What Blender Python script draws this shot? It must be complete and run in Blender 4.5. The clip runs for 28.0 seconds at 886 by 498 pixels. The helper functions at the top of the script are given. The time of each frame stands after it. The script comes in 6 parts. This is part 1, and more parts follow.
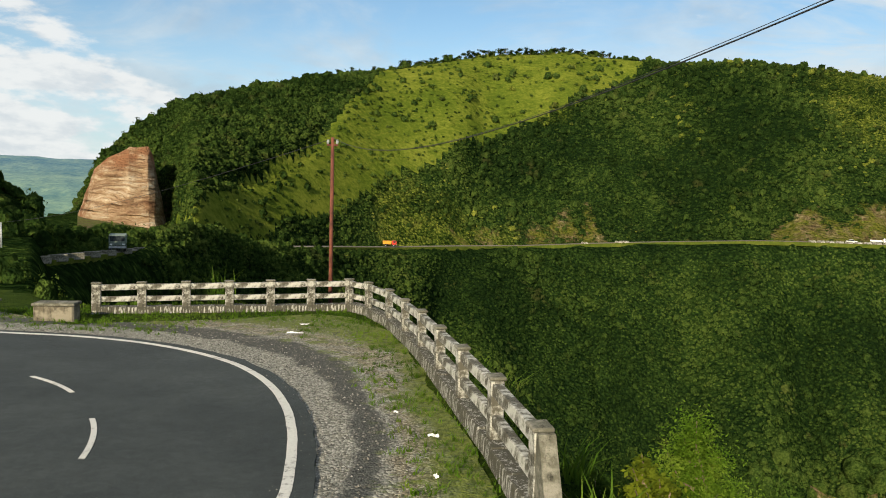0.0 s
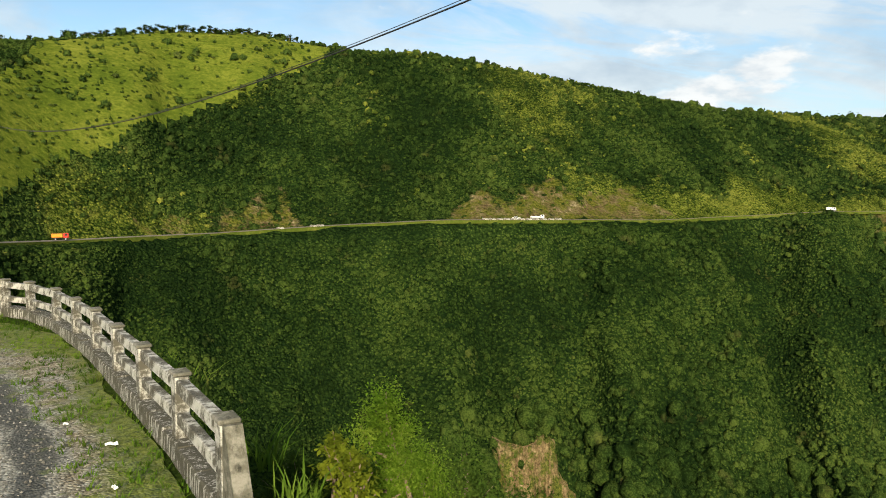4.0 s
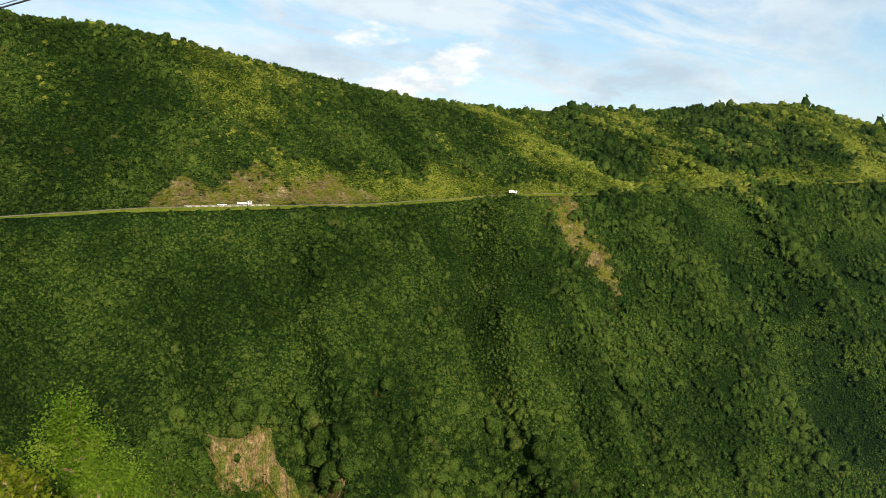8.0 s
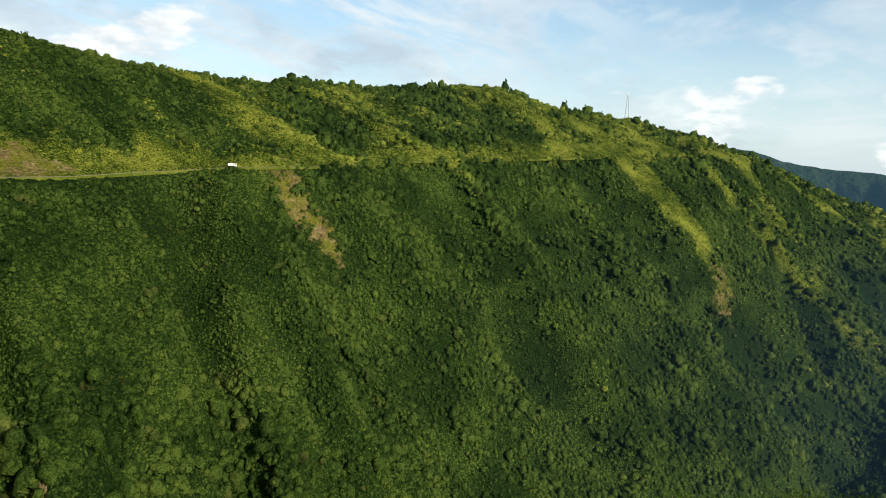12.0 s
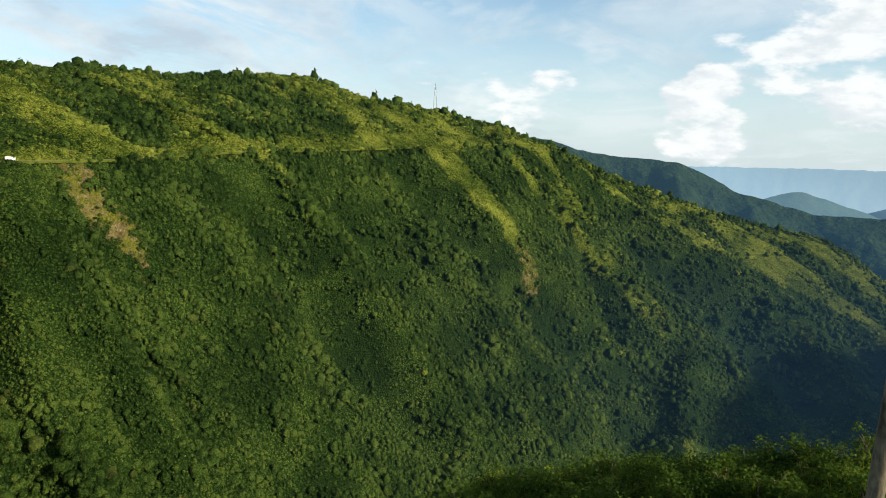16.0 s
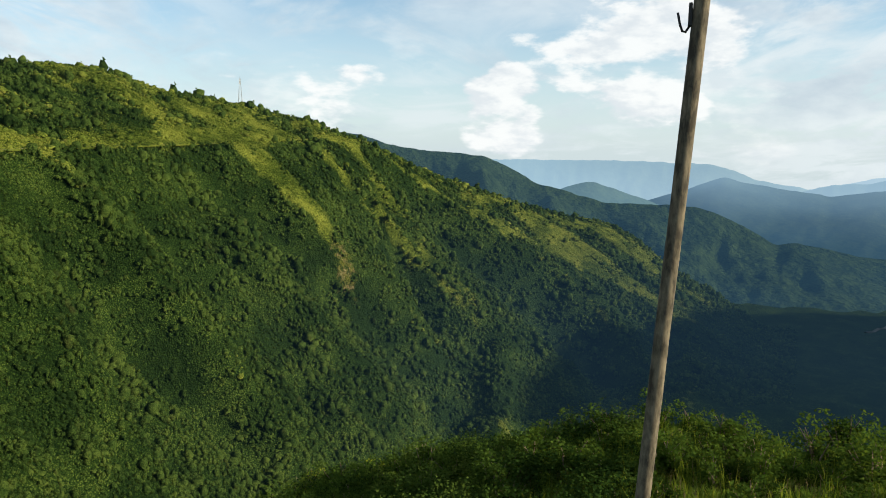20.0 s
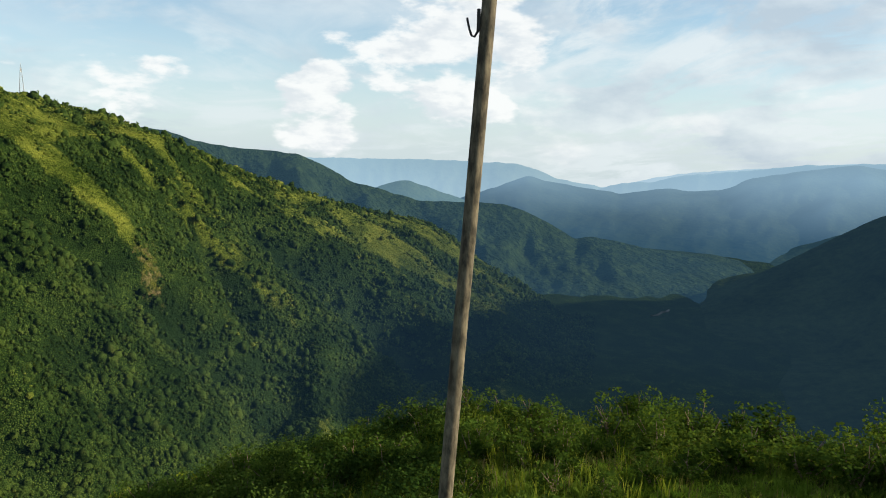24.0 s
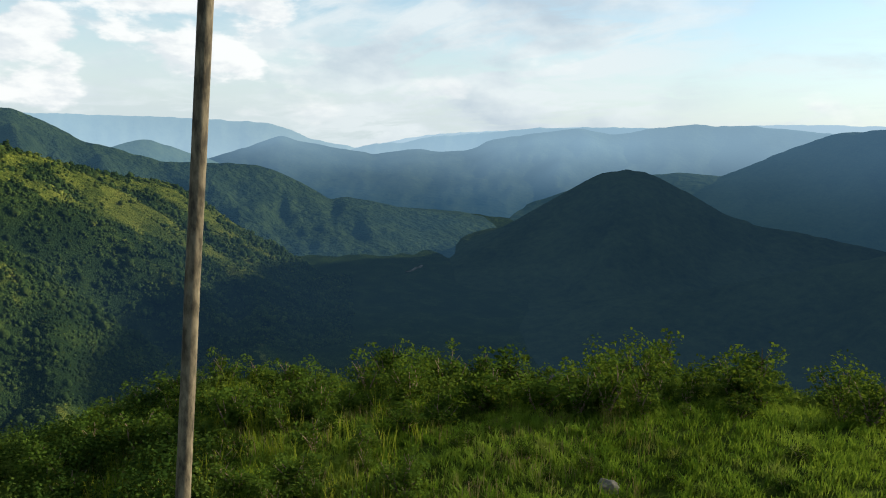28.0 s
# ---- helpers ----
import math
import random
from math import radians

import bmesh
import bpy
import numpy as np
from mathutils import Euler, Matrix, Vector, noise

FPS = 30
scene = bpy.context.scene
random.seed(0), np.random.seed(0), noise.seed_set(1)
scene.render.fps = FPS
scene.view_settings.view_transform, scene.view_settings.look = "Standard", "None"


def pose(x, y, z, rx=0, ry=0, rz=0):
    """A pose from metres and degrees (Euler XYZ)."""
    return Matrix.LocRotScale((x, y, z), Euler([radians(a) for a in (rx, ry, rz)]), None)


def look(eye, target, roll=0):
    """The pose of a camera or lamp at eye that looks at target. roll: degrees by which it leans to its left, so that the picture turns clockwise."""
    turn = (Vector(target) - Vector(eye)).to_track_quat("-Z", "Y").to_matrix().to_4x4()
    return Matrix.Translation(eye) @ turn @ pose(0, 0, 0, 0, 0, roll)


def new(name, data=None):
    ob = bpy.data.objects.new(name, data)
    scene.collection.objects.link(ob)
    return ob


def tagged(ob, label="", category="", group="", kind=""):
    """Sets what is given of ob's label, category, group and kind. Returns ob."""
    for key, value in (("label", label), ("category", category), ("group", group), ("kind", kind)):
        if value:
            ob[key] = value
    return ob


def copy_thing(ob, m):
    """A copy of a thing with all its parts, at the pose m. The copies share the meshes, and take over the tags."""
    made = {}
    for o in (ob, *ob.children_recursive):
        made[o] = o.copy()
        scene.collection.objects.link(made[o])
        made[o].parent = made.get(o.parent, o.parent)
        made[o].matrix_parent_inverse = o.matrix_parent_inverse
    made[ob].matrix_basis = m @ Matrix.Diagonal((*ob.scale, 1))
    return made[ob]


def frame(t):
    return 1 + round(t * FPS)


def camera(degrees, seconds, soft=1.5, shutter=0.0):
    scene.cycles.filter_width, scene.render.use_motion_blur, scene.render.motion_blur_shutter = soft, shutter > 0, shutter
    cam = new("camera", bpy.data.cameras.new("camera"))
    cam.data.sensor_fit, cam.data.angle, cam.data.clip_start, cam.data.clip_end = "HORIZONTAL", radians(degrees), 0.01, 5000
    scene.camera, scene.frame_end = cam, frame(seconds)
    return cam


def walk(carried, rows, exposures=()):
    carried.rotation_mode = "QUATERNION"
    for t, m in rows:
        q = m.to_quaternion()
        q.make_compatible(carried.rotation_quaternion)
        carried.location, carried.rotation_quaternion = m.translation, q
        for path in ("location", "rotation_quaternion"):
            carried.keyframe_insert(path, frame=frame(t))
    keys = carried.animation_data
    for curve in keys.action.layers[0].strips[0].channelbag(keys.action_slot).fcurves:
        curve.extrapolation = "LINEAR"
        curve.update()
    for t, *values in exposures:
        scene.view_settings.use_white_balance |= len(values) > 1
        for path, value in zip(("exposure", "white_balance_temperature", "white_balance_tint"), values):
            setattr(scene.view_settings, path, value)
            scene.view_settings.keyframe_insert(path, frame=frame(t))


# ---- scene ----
cam = camera(61.95, 28.0, soft=1.0)
ROWS = [
    (0, -0.041, 0.398, 3.6, 85.94, -1.5, 6.05),
    (0.5, -0.023, 0.399, 3.6, 85.97, -1.33, 3.35),
    (1, -0.003, 0.4, 3.6, 85.9, -1.14, 0.56),
    (1.5, 0.016, 0.4, 3.6, 85.8, -1.04, -2.27),
    (2, 0.037, 0.398, 3.6, 85.66, -1.02, -5.17),
    (2.5, 0.058, 0.396, 3.6, 85.5, -0.88, -8.21),
    (3, 0.079, 0.392, 3.6, 85.34, -0.81, -11.31),
    (3.5, 0.099, 0.387, 3.6, 85.26, -0.74, -14.33),
    (5.5, 0.177, 0.359, 3.6, 84.95, -0.65, -26.16),
    (6, 0.195, 0.349, 3.6, 84.81, -0.61, -29.09),
    (6.5, 0.212, 0.339, 3.6, 84.71, -0.54, -31.89),
    (7, 0.228, 0.329, 3.6, 84.64, -0.54, -34.73),
    (7.5, 0.242, 0.318, 3.6, 84.43, -0.56, -37.23),
    (8, 0.255, 0.308, 3.6, 84.34, -0.65, -39.6),
    (8.5, 0.268, 0.297, 3.6, 84.13, -0.68, -42.04),
    (9, 0.281, 0.285, 3.6, 83.64, -0.88, -44.51),
    (9.5, 0.294, 0.271, 3.6, 83.13, -1.12, -47.18),
    (10, 0.307, 0.257, 3.6, 82.76, -1.33, -49.92),
    (10.5, 0.319, 0.241, 3.6, 82.38, -1.51, -52.71),
    (11, 0.33, 0.226, 3.6, 82.17, -1.68, -55.45),
    (11.5, 0.34, 0.21, 3.6, 82.4, -1.78, -58.07),
    (12, 0.35, 0.194, 3.6, 82.76, -1.7, -60.81),
    (12.5, 0.358, 0.177, 3.6, 83.27, -1.66, -63.46),
    (13, 0.366, 0.162, 3.6, 83.49, -1.7, -65.94),
    (13.5, 0.371, 0.148, 3.6, 83.56, -1.76, -68.04),
    (15.5, 0.384, 0.11, 3.6, 82.69, -1.47, -73.79),
    (16, 0.387, 0.101, 3.6, 82.37, -1.25, -75.17),
    (16.5, 0.389, 0.092, 3.6, 82.21, -1.14, -76.54),
    (17, 0.391, 0.083, 3.6, 81.85, -1.13, -77.88),
    (17.5, 0.393, 0.073, 3.6, 81.38, -1.02, -79.27),
    (18, 0.395, 0.064, 3.6, 81.1, -0.95, -80.7),
    (18.5, 0.397, 0.052, 3.6, 81.18, -0.87, -82.44),
    (19, 0.398, 0.037, 3.6, 81.49, -0.7, -84.52),
    (19.5, 0.399, 0.021, 3.6, 81.88, -0.7, -86.95),
    (20, 0.4, 0.002, 3.6, 82.23, -0.84, -89.64),
    (20.5, 0.4, -0.019, 3.6, 82.47, -0.92, -92.59),
    (21, 0.398, -0.035, 3.6, 82.54, -1.19, -94.89),
    (21.5, 0.397, -0.046, 3.6, 82.55, -1.45, -96.48),
    (23.5, 0.391, -0.085, 3.6, 82.71, -1.59, -102.13),
    (24, 0.388, -0.097, 3.6, 82.39, -1.42, -103.81),
    (24.5, 0.385, -0.108, 3.6, 81.7, -1.33, -105.46),
    (25, 0.382, -0.12, 3.6, 80.81, -1.22, -107.29),
    (25.5, 0.377, -0.133, 3.6, 79.91, -1.29, -109.19),
    (26, 0.372, -0.148, 3.6, 79.47, -1.3, -111.44),
    (26.5, 0.364, -0.166, 3.6, 79.49, -1.57, -114.23),
    (27, 0.355, -0.184, 3.6, 79.62, -1.84, -117),
    (27.5, 0.346, -0.201, 3.6, 79.82, -2.12, -119.83),
    (28, 0.335, -0.218, 3.6, 79.97, -2.39, -122.62),
]
walk(cam, [(t, pose(x, y, z, rx, ry, rz)) for t, x, y, z, rx, ry, rz in ROWS], exposures=((0.0, 0.50), (3.0, 0.64), (6.0, 0.70), (8.0, 0.76), (9.0, 1.00), (10.0, 0.94), (11.0, 0.80), (13.0, 0.74), (17.0, 0.71), (24.0, 0.67), (28.0, 0.70)))

EYE_Z = 3.6
SUN_AZ, SUN_EL = 194.0, 22.5   # degrees, clockwise from +y, and above the horizon


def way(az, el=0.0):
    a, e = radians(az), radians(el)
    return Vector((math.sin(a) * math.cos(e), math.cos(a) * math.cos(e), math.sin(e)))


def spot(az, d, z=0.0):
    return Vector((d * math.sin(radians(az)), d * math.cos(radians(az)), z))


# ---- light ----
sun = new("sun", bpy.data.lights.new("sun", "SUN"))
sun.data.energy, sun.data.angle, sun.data.color = 5.4, radians(0.6), (1.0, 0.86, 0.62)
sun.matrix_world = look(way(SUN_AZ, SUN_EL) * 100, (0, 0, 0))


class Graph:
    """Short hand for node trees."""

    def __init__(self, tree):
        self.t = tree
        tree.nodes.clear()

    def n(self, kind, ins=None, **props):
        node = self.t.nodes.new(kind)
        for k, v in props.items():
            setattr(node, k, v)
        for k, v in (ins or {}).items():
            self.put(node.inputs[k], v)
        return node

    def put(self, socket, v):
        if isinstance(v, bpy.types.NodeSocket):
            self.t.links.new(v, socket)
        elif isinstance(v, bpy.types.Node):
            self.t.links.new(v.outputs[0], socket)
        else:
            if socket.type == "RGBA" and len(v) == 3:
                v = (*v, 1.0)
            socket.default_value = v

    def mix(self, fac, a, b, blend="MIX"):
        m = self.n("ShaderNodeMix", data_type="RGBA", blend_type=blend)
        for i, v in ((0, fac), (6, a), (7, b)):
            self.put(m.inputs[i], v)
        return m.outputs[2]

    def math(self, op, a, b=0.0, clamp=False):
        m = self.n("ShaderNodeMath", operation=op, use_clamp=clamp)
        self.put(m.inputs[0], a)
        self.put(m.inputs[1], b)
        return m.outputs[0]

    def noise(self, scale, vec=None, detail=4.0, rough=0.55, dist=0.0):
        m = self.n("ShaderNodeTexNoise", {"Scale": scale, "Detail": detail, "Roughness": rough, "Distortion": dist})
        if vec is not None:
            self.put(m.inputs["Vector"], vec)
        return m.outputs[0]

    def ramp(self, fac, *stops):
        m = self.n("ShaderNodeValToRGB", {"Fac": fac})
        e = m.color_ramp.elements
        while len(e) < len(stops):
            e.new(0.5)
        for el, (p, c) in zip(e, stops):
            el.position, el.color = p, ((c, c, c, 1) if isinstance(c, (int, float)) else (*c, 1))
        return m.outputs[0]

    def step(self, fac, lo, hi):
        m = self.n("ShaderNodeMapRange", {0: fac, 1: lo, 2: hi}, interpolation_type="SMOOTHSTEP")
        return m.outputs[0]

    def place(self, scale=(1, 1, 1), loc=(0, 0, 0), rot=(0, 0, 0), src="Object"):
        c = self.n("ShaderNodeTexCoord")
        return self.n("ShaderNodeMapping", {"Vector": c.outputs[src], "Scale": scale, "Location": loc, "Rotation": rot}).outputs[0]


# sky: clear blue from the Nishita model, with layered cloud and tall cumulus near the horizon
world = bpy.data.worlds.new("sky")
scene.world = world
world.use_nodes = True
g = Graph(world.node_tree)
sky = g.n("ShaderNodeTexSky", sky_type="NISHITA", sun_disc=False, sun_elevation=radians(SUN_EL), sun_rotation=radians(SUN_AZ), altitude=1200.0, air_density=1.0, dust_density=1.6, ozone_density=1.5)
d = g.n("ShaderNodeTexCoord").outputs["Generated"]
sep = g.n("ShaderNodeSeparateXYZ", {0: d})
z = g.math("MAXIMUM", sep.outputs[2], -0.1)
flat = g.math("ADD", z, 0.16)
plane = g.n("ShaderNodeCombineXYZ", {0: g.math("DIVIDE", sep.outputs[0], flat), 1: g.math("DIVIDE", sep.outputs[1], flat)}).outputs[0]
high = g.step(g.noise(1.1, plane, 7.0, 0.58, 0.6), 0.46, 0.68)
wisp = g.step(g.noise(2.3, g.n("ShaderNodeMapping", {"Vector": plane, "Scale": (0.55, 1.5, 1), "Rotation": (0, 0, 0.5)}).outputs[0], 6.0, 0.6, 0.4), 0.50, 0.80)
tall = g.n("ShaderNodeMapping", {"Vector": d, "Scale": (1.0, 1.0, 2.5), "Location": (3.3, 1.2, 0.0)}).outputs[0]


def bank(az, el, wide):
    """A heap of cumulus about one bearing."""
    near = g.n("ShaderNodeVectorMath", {0: d, 1: way(az, el)}, operation="DOT_PRODUCT").outputs["Value"]
    return g.step(near, math.cos(radians(wide)), math.cos(radians(wide * 0.35)))


heaps = g.math("MAXIMUM", bank(-36, 3.0, 13), g.math("MAXIMUM", bank(94.0, 2.3, 4.6), g.math("MAXIMUM", g.math("MULTIPLY", bank(105, 8.3, 9.5), 0.92), g.math("MULTIPLY", g.math("MAXIMUM", bank(37, 6.0, 9), bank(82, 3.6, 5)), 0.62))))
lumps = g.noise(8.5, tall, 8.0, 0.55)
puff = g.step(g.math("ADD", g.math("MULTIPLY", g.math("SUBTRACT", lumps, 0.5), 2.3), g.math("MULTIPLY", heaps, 0.74)), 0.38, 0.66)
small = g.math("MULTIPLY", g.step(g.noise(6.0, tall, 7.0, 0.55), 0.56, 0.70), g.step(z, 0.24, 0.05))
puff = g.math("MULTIPLY", g.math("MAXIMUM", puff, g.math("MULTIPLY", small, 0.6)), 0.92)
sheet = g.math("MULTIPLY", g.math("MAXIMUM", bank(125, 9, 22), bank(40, 12, 42)), g.step(g.noise(1.6, g.n("ShaderNodeMapping", {"Vector": plane, "Scale": (0.7, 1.6, 1), "Rotation": (0, 0, 1.2)}).outputs[0], 7.0, 0.6, 0.5), 0.35, 0.58))
thin = g.math("MAXIMUM", g.math("MULTIPLY", high, 0.62), g.math("MAXIMUM", g.math("MULTIPLY", wisp, 0.5), g.math("MULTIPLY", sheet, 0.85)))
shade = g.ramp(g.noise(5.5, g.n("ShaderNodeMapping", {"Vector": d, "Scale": (1.0, 1.0, 2.2), "Location": (3.3, 1.2, -0.05)}).outputs[0], 6.0, 0.55), (0.36, (0.62, 0.70, 0.77)), (0.56, (0.94, 0.98, 0.98)))
haze = g.step(z, 0.26, -0.02)
blue = g.mix(1.0, sky, (0.150, 0.170, 0.164), "MULTIPLY")
col = g.mix(g.math("MULTIPLY", haze, 0.8), blue, (0.71, 0.83, 0.89))
col = g.mix(thin, col, g.mix(1.0, shade, (0.90, 0.94, 0.97), "MULTIPLY"))
lean = g.n("ShaderNodeVectorMath", {0: tall, 1: way(150, 30) * 0.022}, operation="ADD").outputs[0]
lit = g.step(g.math("SUBTRACT", lumps, g.noise(8.5, lean, 8.0, 0.55)), -0.10, 0.07)
col = g.mix(puff, col, g.mix(lit, (0.80, 0.86, 0.90), (1.03, 1.05, 1.04)))
# Bright cloud above the view, added only to lift the fill light.
overhead_fill = g.math("MULTIPLY", g.step(z, 0.30, 0.62), g.step(g.noise(0.9, plane, 6.0, 0.6), 0.30, 0.55))
col = g.mix(g.math("MULTIPLY", overhead_fill, 0.45), col, (1.05, 1.08, 1.10))
bg = g.n("ShaderNodeBackground", {"Color": col, "Strength": 0.60})
g.n("ShaderNodeOutputWorld", {"Surface": bg})


# ---- materials ----
def material(name):
    m = bpy.data.materials.new(name)
    m.use_nodes = True
    return m, Graph(m.node_tree)


def finish(g, color, rough=0.8, bump=None, depth=0.02, metal=0.0, spec=0.3, normal_scale=1.0, glow=None, glow_power=1.0):
    b = g.n("ShaderNodeBsdfPrincipled", {"Base Color": color, "Roughness": rough, "Metallic": metal, "Specular IOR Level": spec})
    if bump is not None:
        g.put(b.inputs["Normal"], g.n("ShaderNodeBump", {"Height": bump, "Distance": depth, "Strength": normal_scale}))
    if glow is not None:
        g.put(b.inputs["Emission Color"], glow)
        b.inputs["Emission Strength"].default_value = glow_power
    g.n("ShaderNodeOutputMaterial", {"Surface": b})


def leaf_material(name, dark, mid, light, patch=0.02, cell=0.25, through_light=0.14, dry=(0.22, 0.17, 0.06), dryness=0.0, grain=0.0, relief=0.5):
    """Foliage: patches over the slope, tone from crown to crown and from leaf clump to leaf clump; grain also paints
    shade between clumps.
    """
    m, g = material(name)
    p = g.place()
    crown = g.n("ShaderNodeTexVoronoi", {"Vector": p, "Scale": cell}).outputs["Color"]
    crown = g.n("ShaderNodeSeparateColor", {0: crown}).outputs[0]
    leaf = g.n("ShaderNodeNewGeometry").outputs["Random Per Island"]
    big = g.noise(patch, p, 4.0)
    f = g.math("ADD", g.math("MULTIPLY", crown, 0.36), g.math("ADD", g.math("MULTIPLY", leaf, 0.26), g.math("MULTIPLY", g.step(big, 0.34, 0.66), 0.46)))
    fine = None
    if grain:
        q = g.n("ShaderNodeVectorMath", {0: p, 1: g.n("ShaderNodeVectorMath", {0: g.n("ShaderNodeTexNoise", {"Vector": p, "Scale": 2.0, "Detail": 3.0}).outputs["Color"], "Scale": 0.9}, operation="SCALE").outputs[0]}, operation="ADD").outputs[0]
        # Colour falls off away from clump centres, so the gaps look shaded.
        clump = g.n("ShaderNodeTexVoronoi", {"Vector": q, "Scale": 1.35}).outputs["Distance"]
        fine = g.math("SUBTRACT", g.noise(grain, p, 4.0, 0.7), g.math("MULTIPLY", clump, 0.7))
        f = g.math("ADD", f, g.math("MULTIPLY", g.math("ADD", fine, -0.19), 1.4))
    c = g.ramp(f, (0.08, dark), (0.5, mid), (0.98, light))
    if dryness:
        c = g.mix(g.math("MULTIPLY", g.step(g.noise(patch * 4.3, p, 3.0), 0.58, 0.72), dryness), c, dry)
    a = g.n("ShaderNodeBsdfDiffuse", {"Color": c})
    if grain:
        g.put(a.inputs["Normal"], g.n("ShaderNodeBump", {"Height": fine, "Distance": relief, "Strength": 1.0}))
    b = g.n("ShaderNodeBsdfTranslucent", {"Color": g.mix(0.5, c, (0.25, 0.35, 0.03))})
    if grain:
        # Far crowns: haze painted as a darker tone plus blue emission.
        far = g.n("ShaderNodeAttribute", attribute_name="haze_share").outputs["Fac"]
        g.put(a.inputs["Color"], g.mix(g.math("MULTIPLY", far, 0.7), c, HAZE_LEAF))
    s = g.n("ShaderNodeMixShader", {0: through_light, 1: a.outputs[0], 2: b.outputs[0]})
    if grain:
        haze_emit = g.n("ShaderNodeEmission", {"Color": HAZE_GLOW, "Strength": far})
        s = g.n("ShaderNodeAddShader", {0: s.outputs[0], 1: haze_emit.outputs[0]})
    g.n("ShaderNodeOutputMaterial", {"Surface": s})
    return m


def ground_material(name, a, b, c, fine=0.6, coarse=0.03, depth=0.3, rough=0.95):
    m, g = material(name)
    p = g.place()
    f = g.math("ADD", g.math("MULTIPLY", g.noise(fine, p, 5.0, 0.65), 0.55), g.math("MULTIPLY", g.noise(coarse, p, 4.0), 0.45))
    col = g.ramp(f, (0.32, a), (0.5, b), (0.68, c))
    finish(g, col, rough, g.noise(fine * 1.7, p, 6.0, 0.7), depth, spec=0.02)
    return m


HAZE_LEAF, HAZE_GLOW = (0.010, 0.018, 0.009), (0.0048, 0.0126, 0.0230)   # dark leaf tone and blue emission: haze and valley shade painted over the far slopes
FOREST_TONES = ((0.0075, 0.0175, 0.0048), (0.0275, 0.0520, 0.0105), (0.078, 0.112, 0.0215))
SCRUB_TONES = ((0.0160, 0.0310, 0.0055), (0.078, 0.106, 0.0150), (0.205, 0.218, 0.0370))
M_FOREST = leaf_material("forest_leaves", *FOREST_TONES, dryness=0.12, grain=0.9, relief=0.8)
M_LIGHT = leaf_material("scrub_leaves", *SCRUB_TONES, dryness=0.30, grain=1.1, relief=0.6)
M_FAR_WOOD = leaf_material("far_forest_leaves", (0.0072, 0.0175, 0.0052), (0.0275, 0.0530, 0.0115), (0.078, 0.112, 0.022), dryness=0.08, grain=0.9, relief=0.8)
M_FAR_SCRUB = leaf_material("far_scrub_leaves", (0.020, 0.038, 0.0065), (0.080, 0.112, 0.0165), (0.195, 0.212, 0.0380), dryness=0.30, grain=1.1, relief=0.6)
# Low leaf tones; part of the shaded bank's darkness is in this colour.
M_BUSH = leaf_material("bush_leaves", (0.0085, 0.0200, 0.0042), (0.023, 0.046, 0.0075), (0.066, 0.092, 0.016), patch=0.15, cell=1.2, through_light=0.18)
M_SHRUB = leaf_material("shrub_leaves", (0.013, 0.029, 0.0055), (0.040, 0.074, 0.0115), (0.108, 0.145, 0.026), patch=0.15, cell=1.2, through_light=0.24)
M_YELLOW = leaf_material("yellow_green_leaves", (0.0648, 0.0864, 0.00864), (0.144, 0.173, 0.0144), (0.259, 0.259, 0.036), patch=0.4, cell=2.0, through_light=0.35)
M_GRASS = leaf_material("grass_blades", (0.020, 0.050, 0.006), (0.062, 0.122, 0.012), (0.150, 0.215, 0.032), patch=0.22, cell=0.9, through_light=0.35, dry=(0.222, 0.178, 0.074), dryness=0.4)


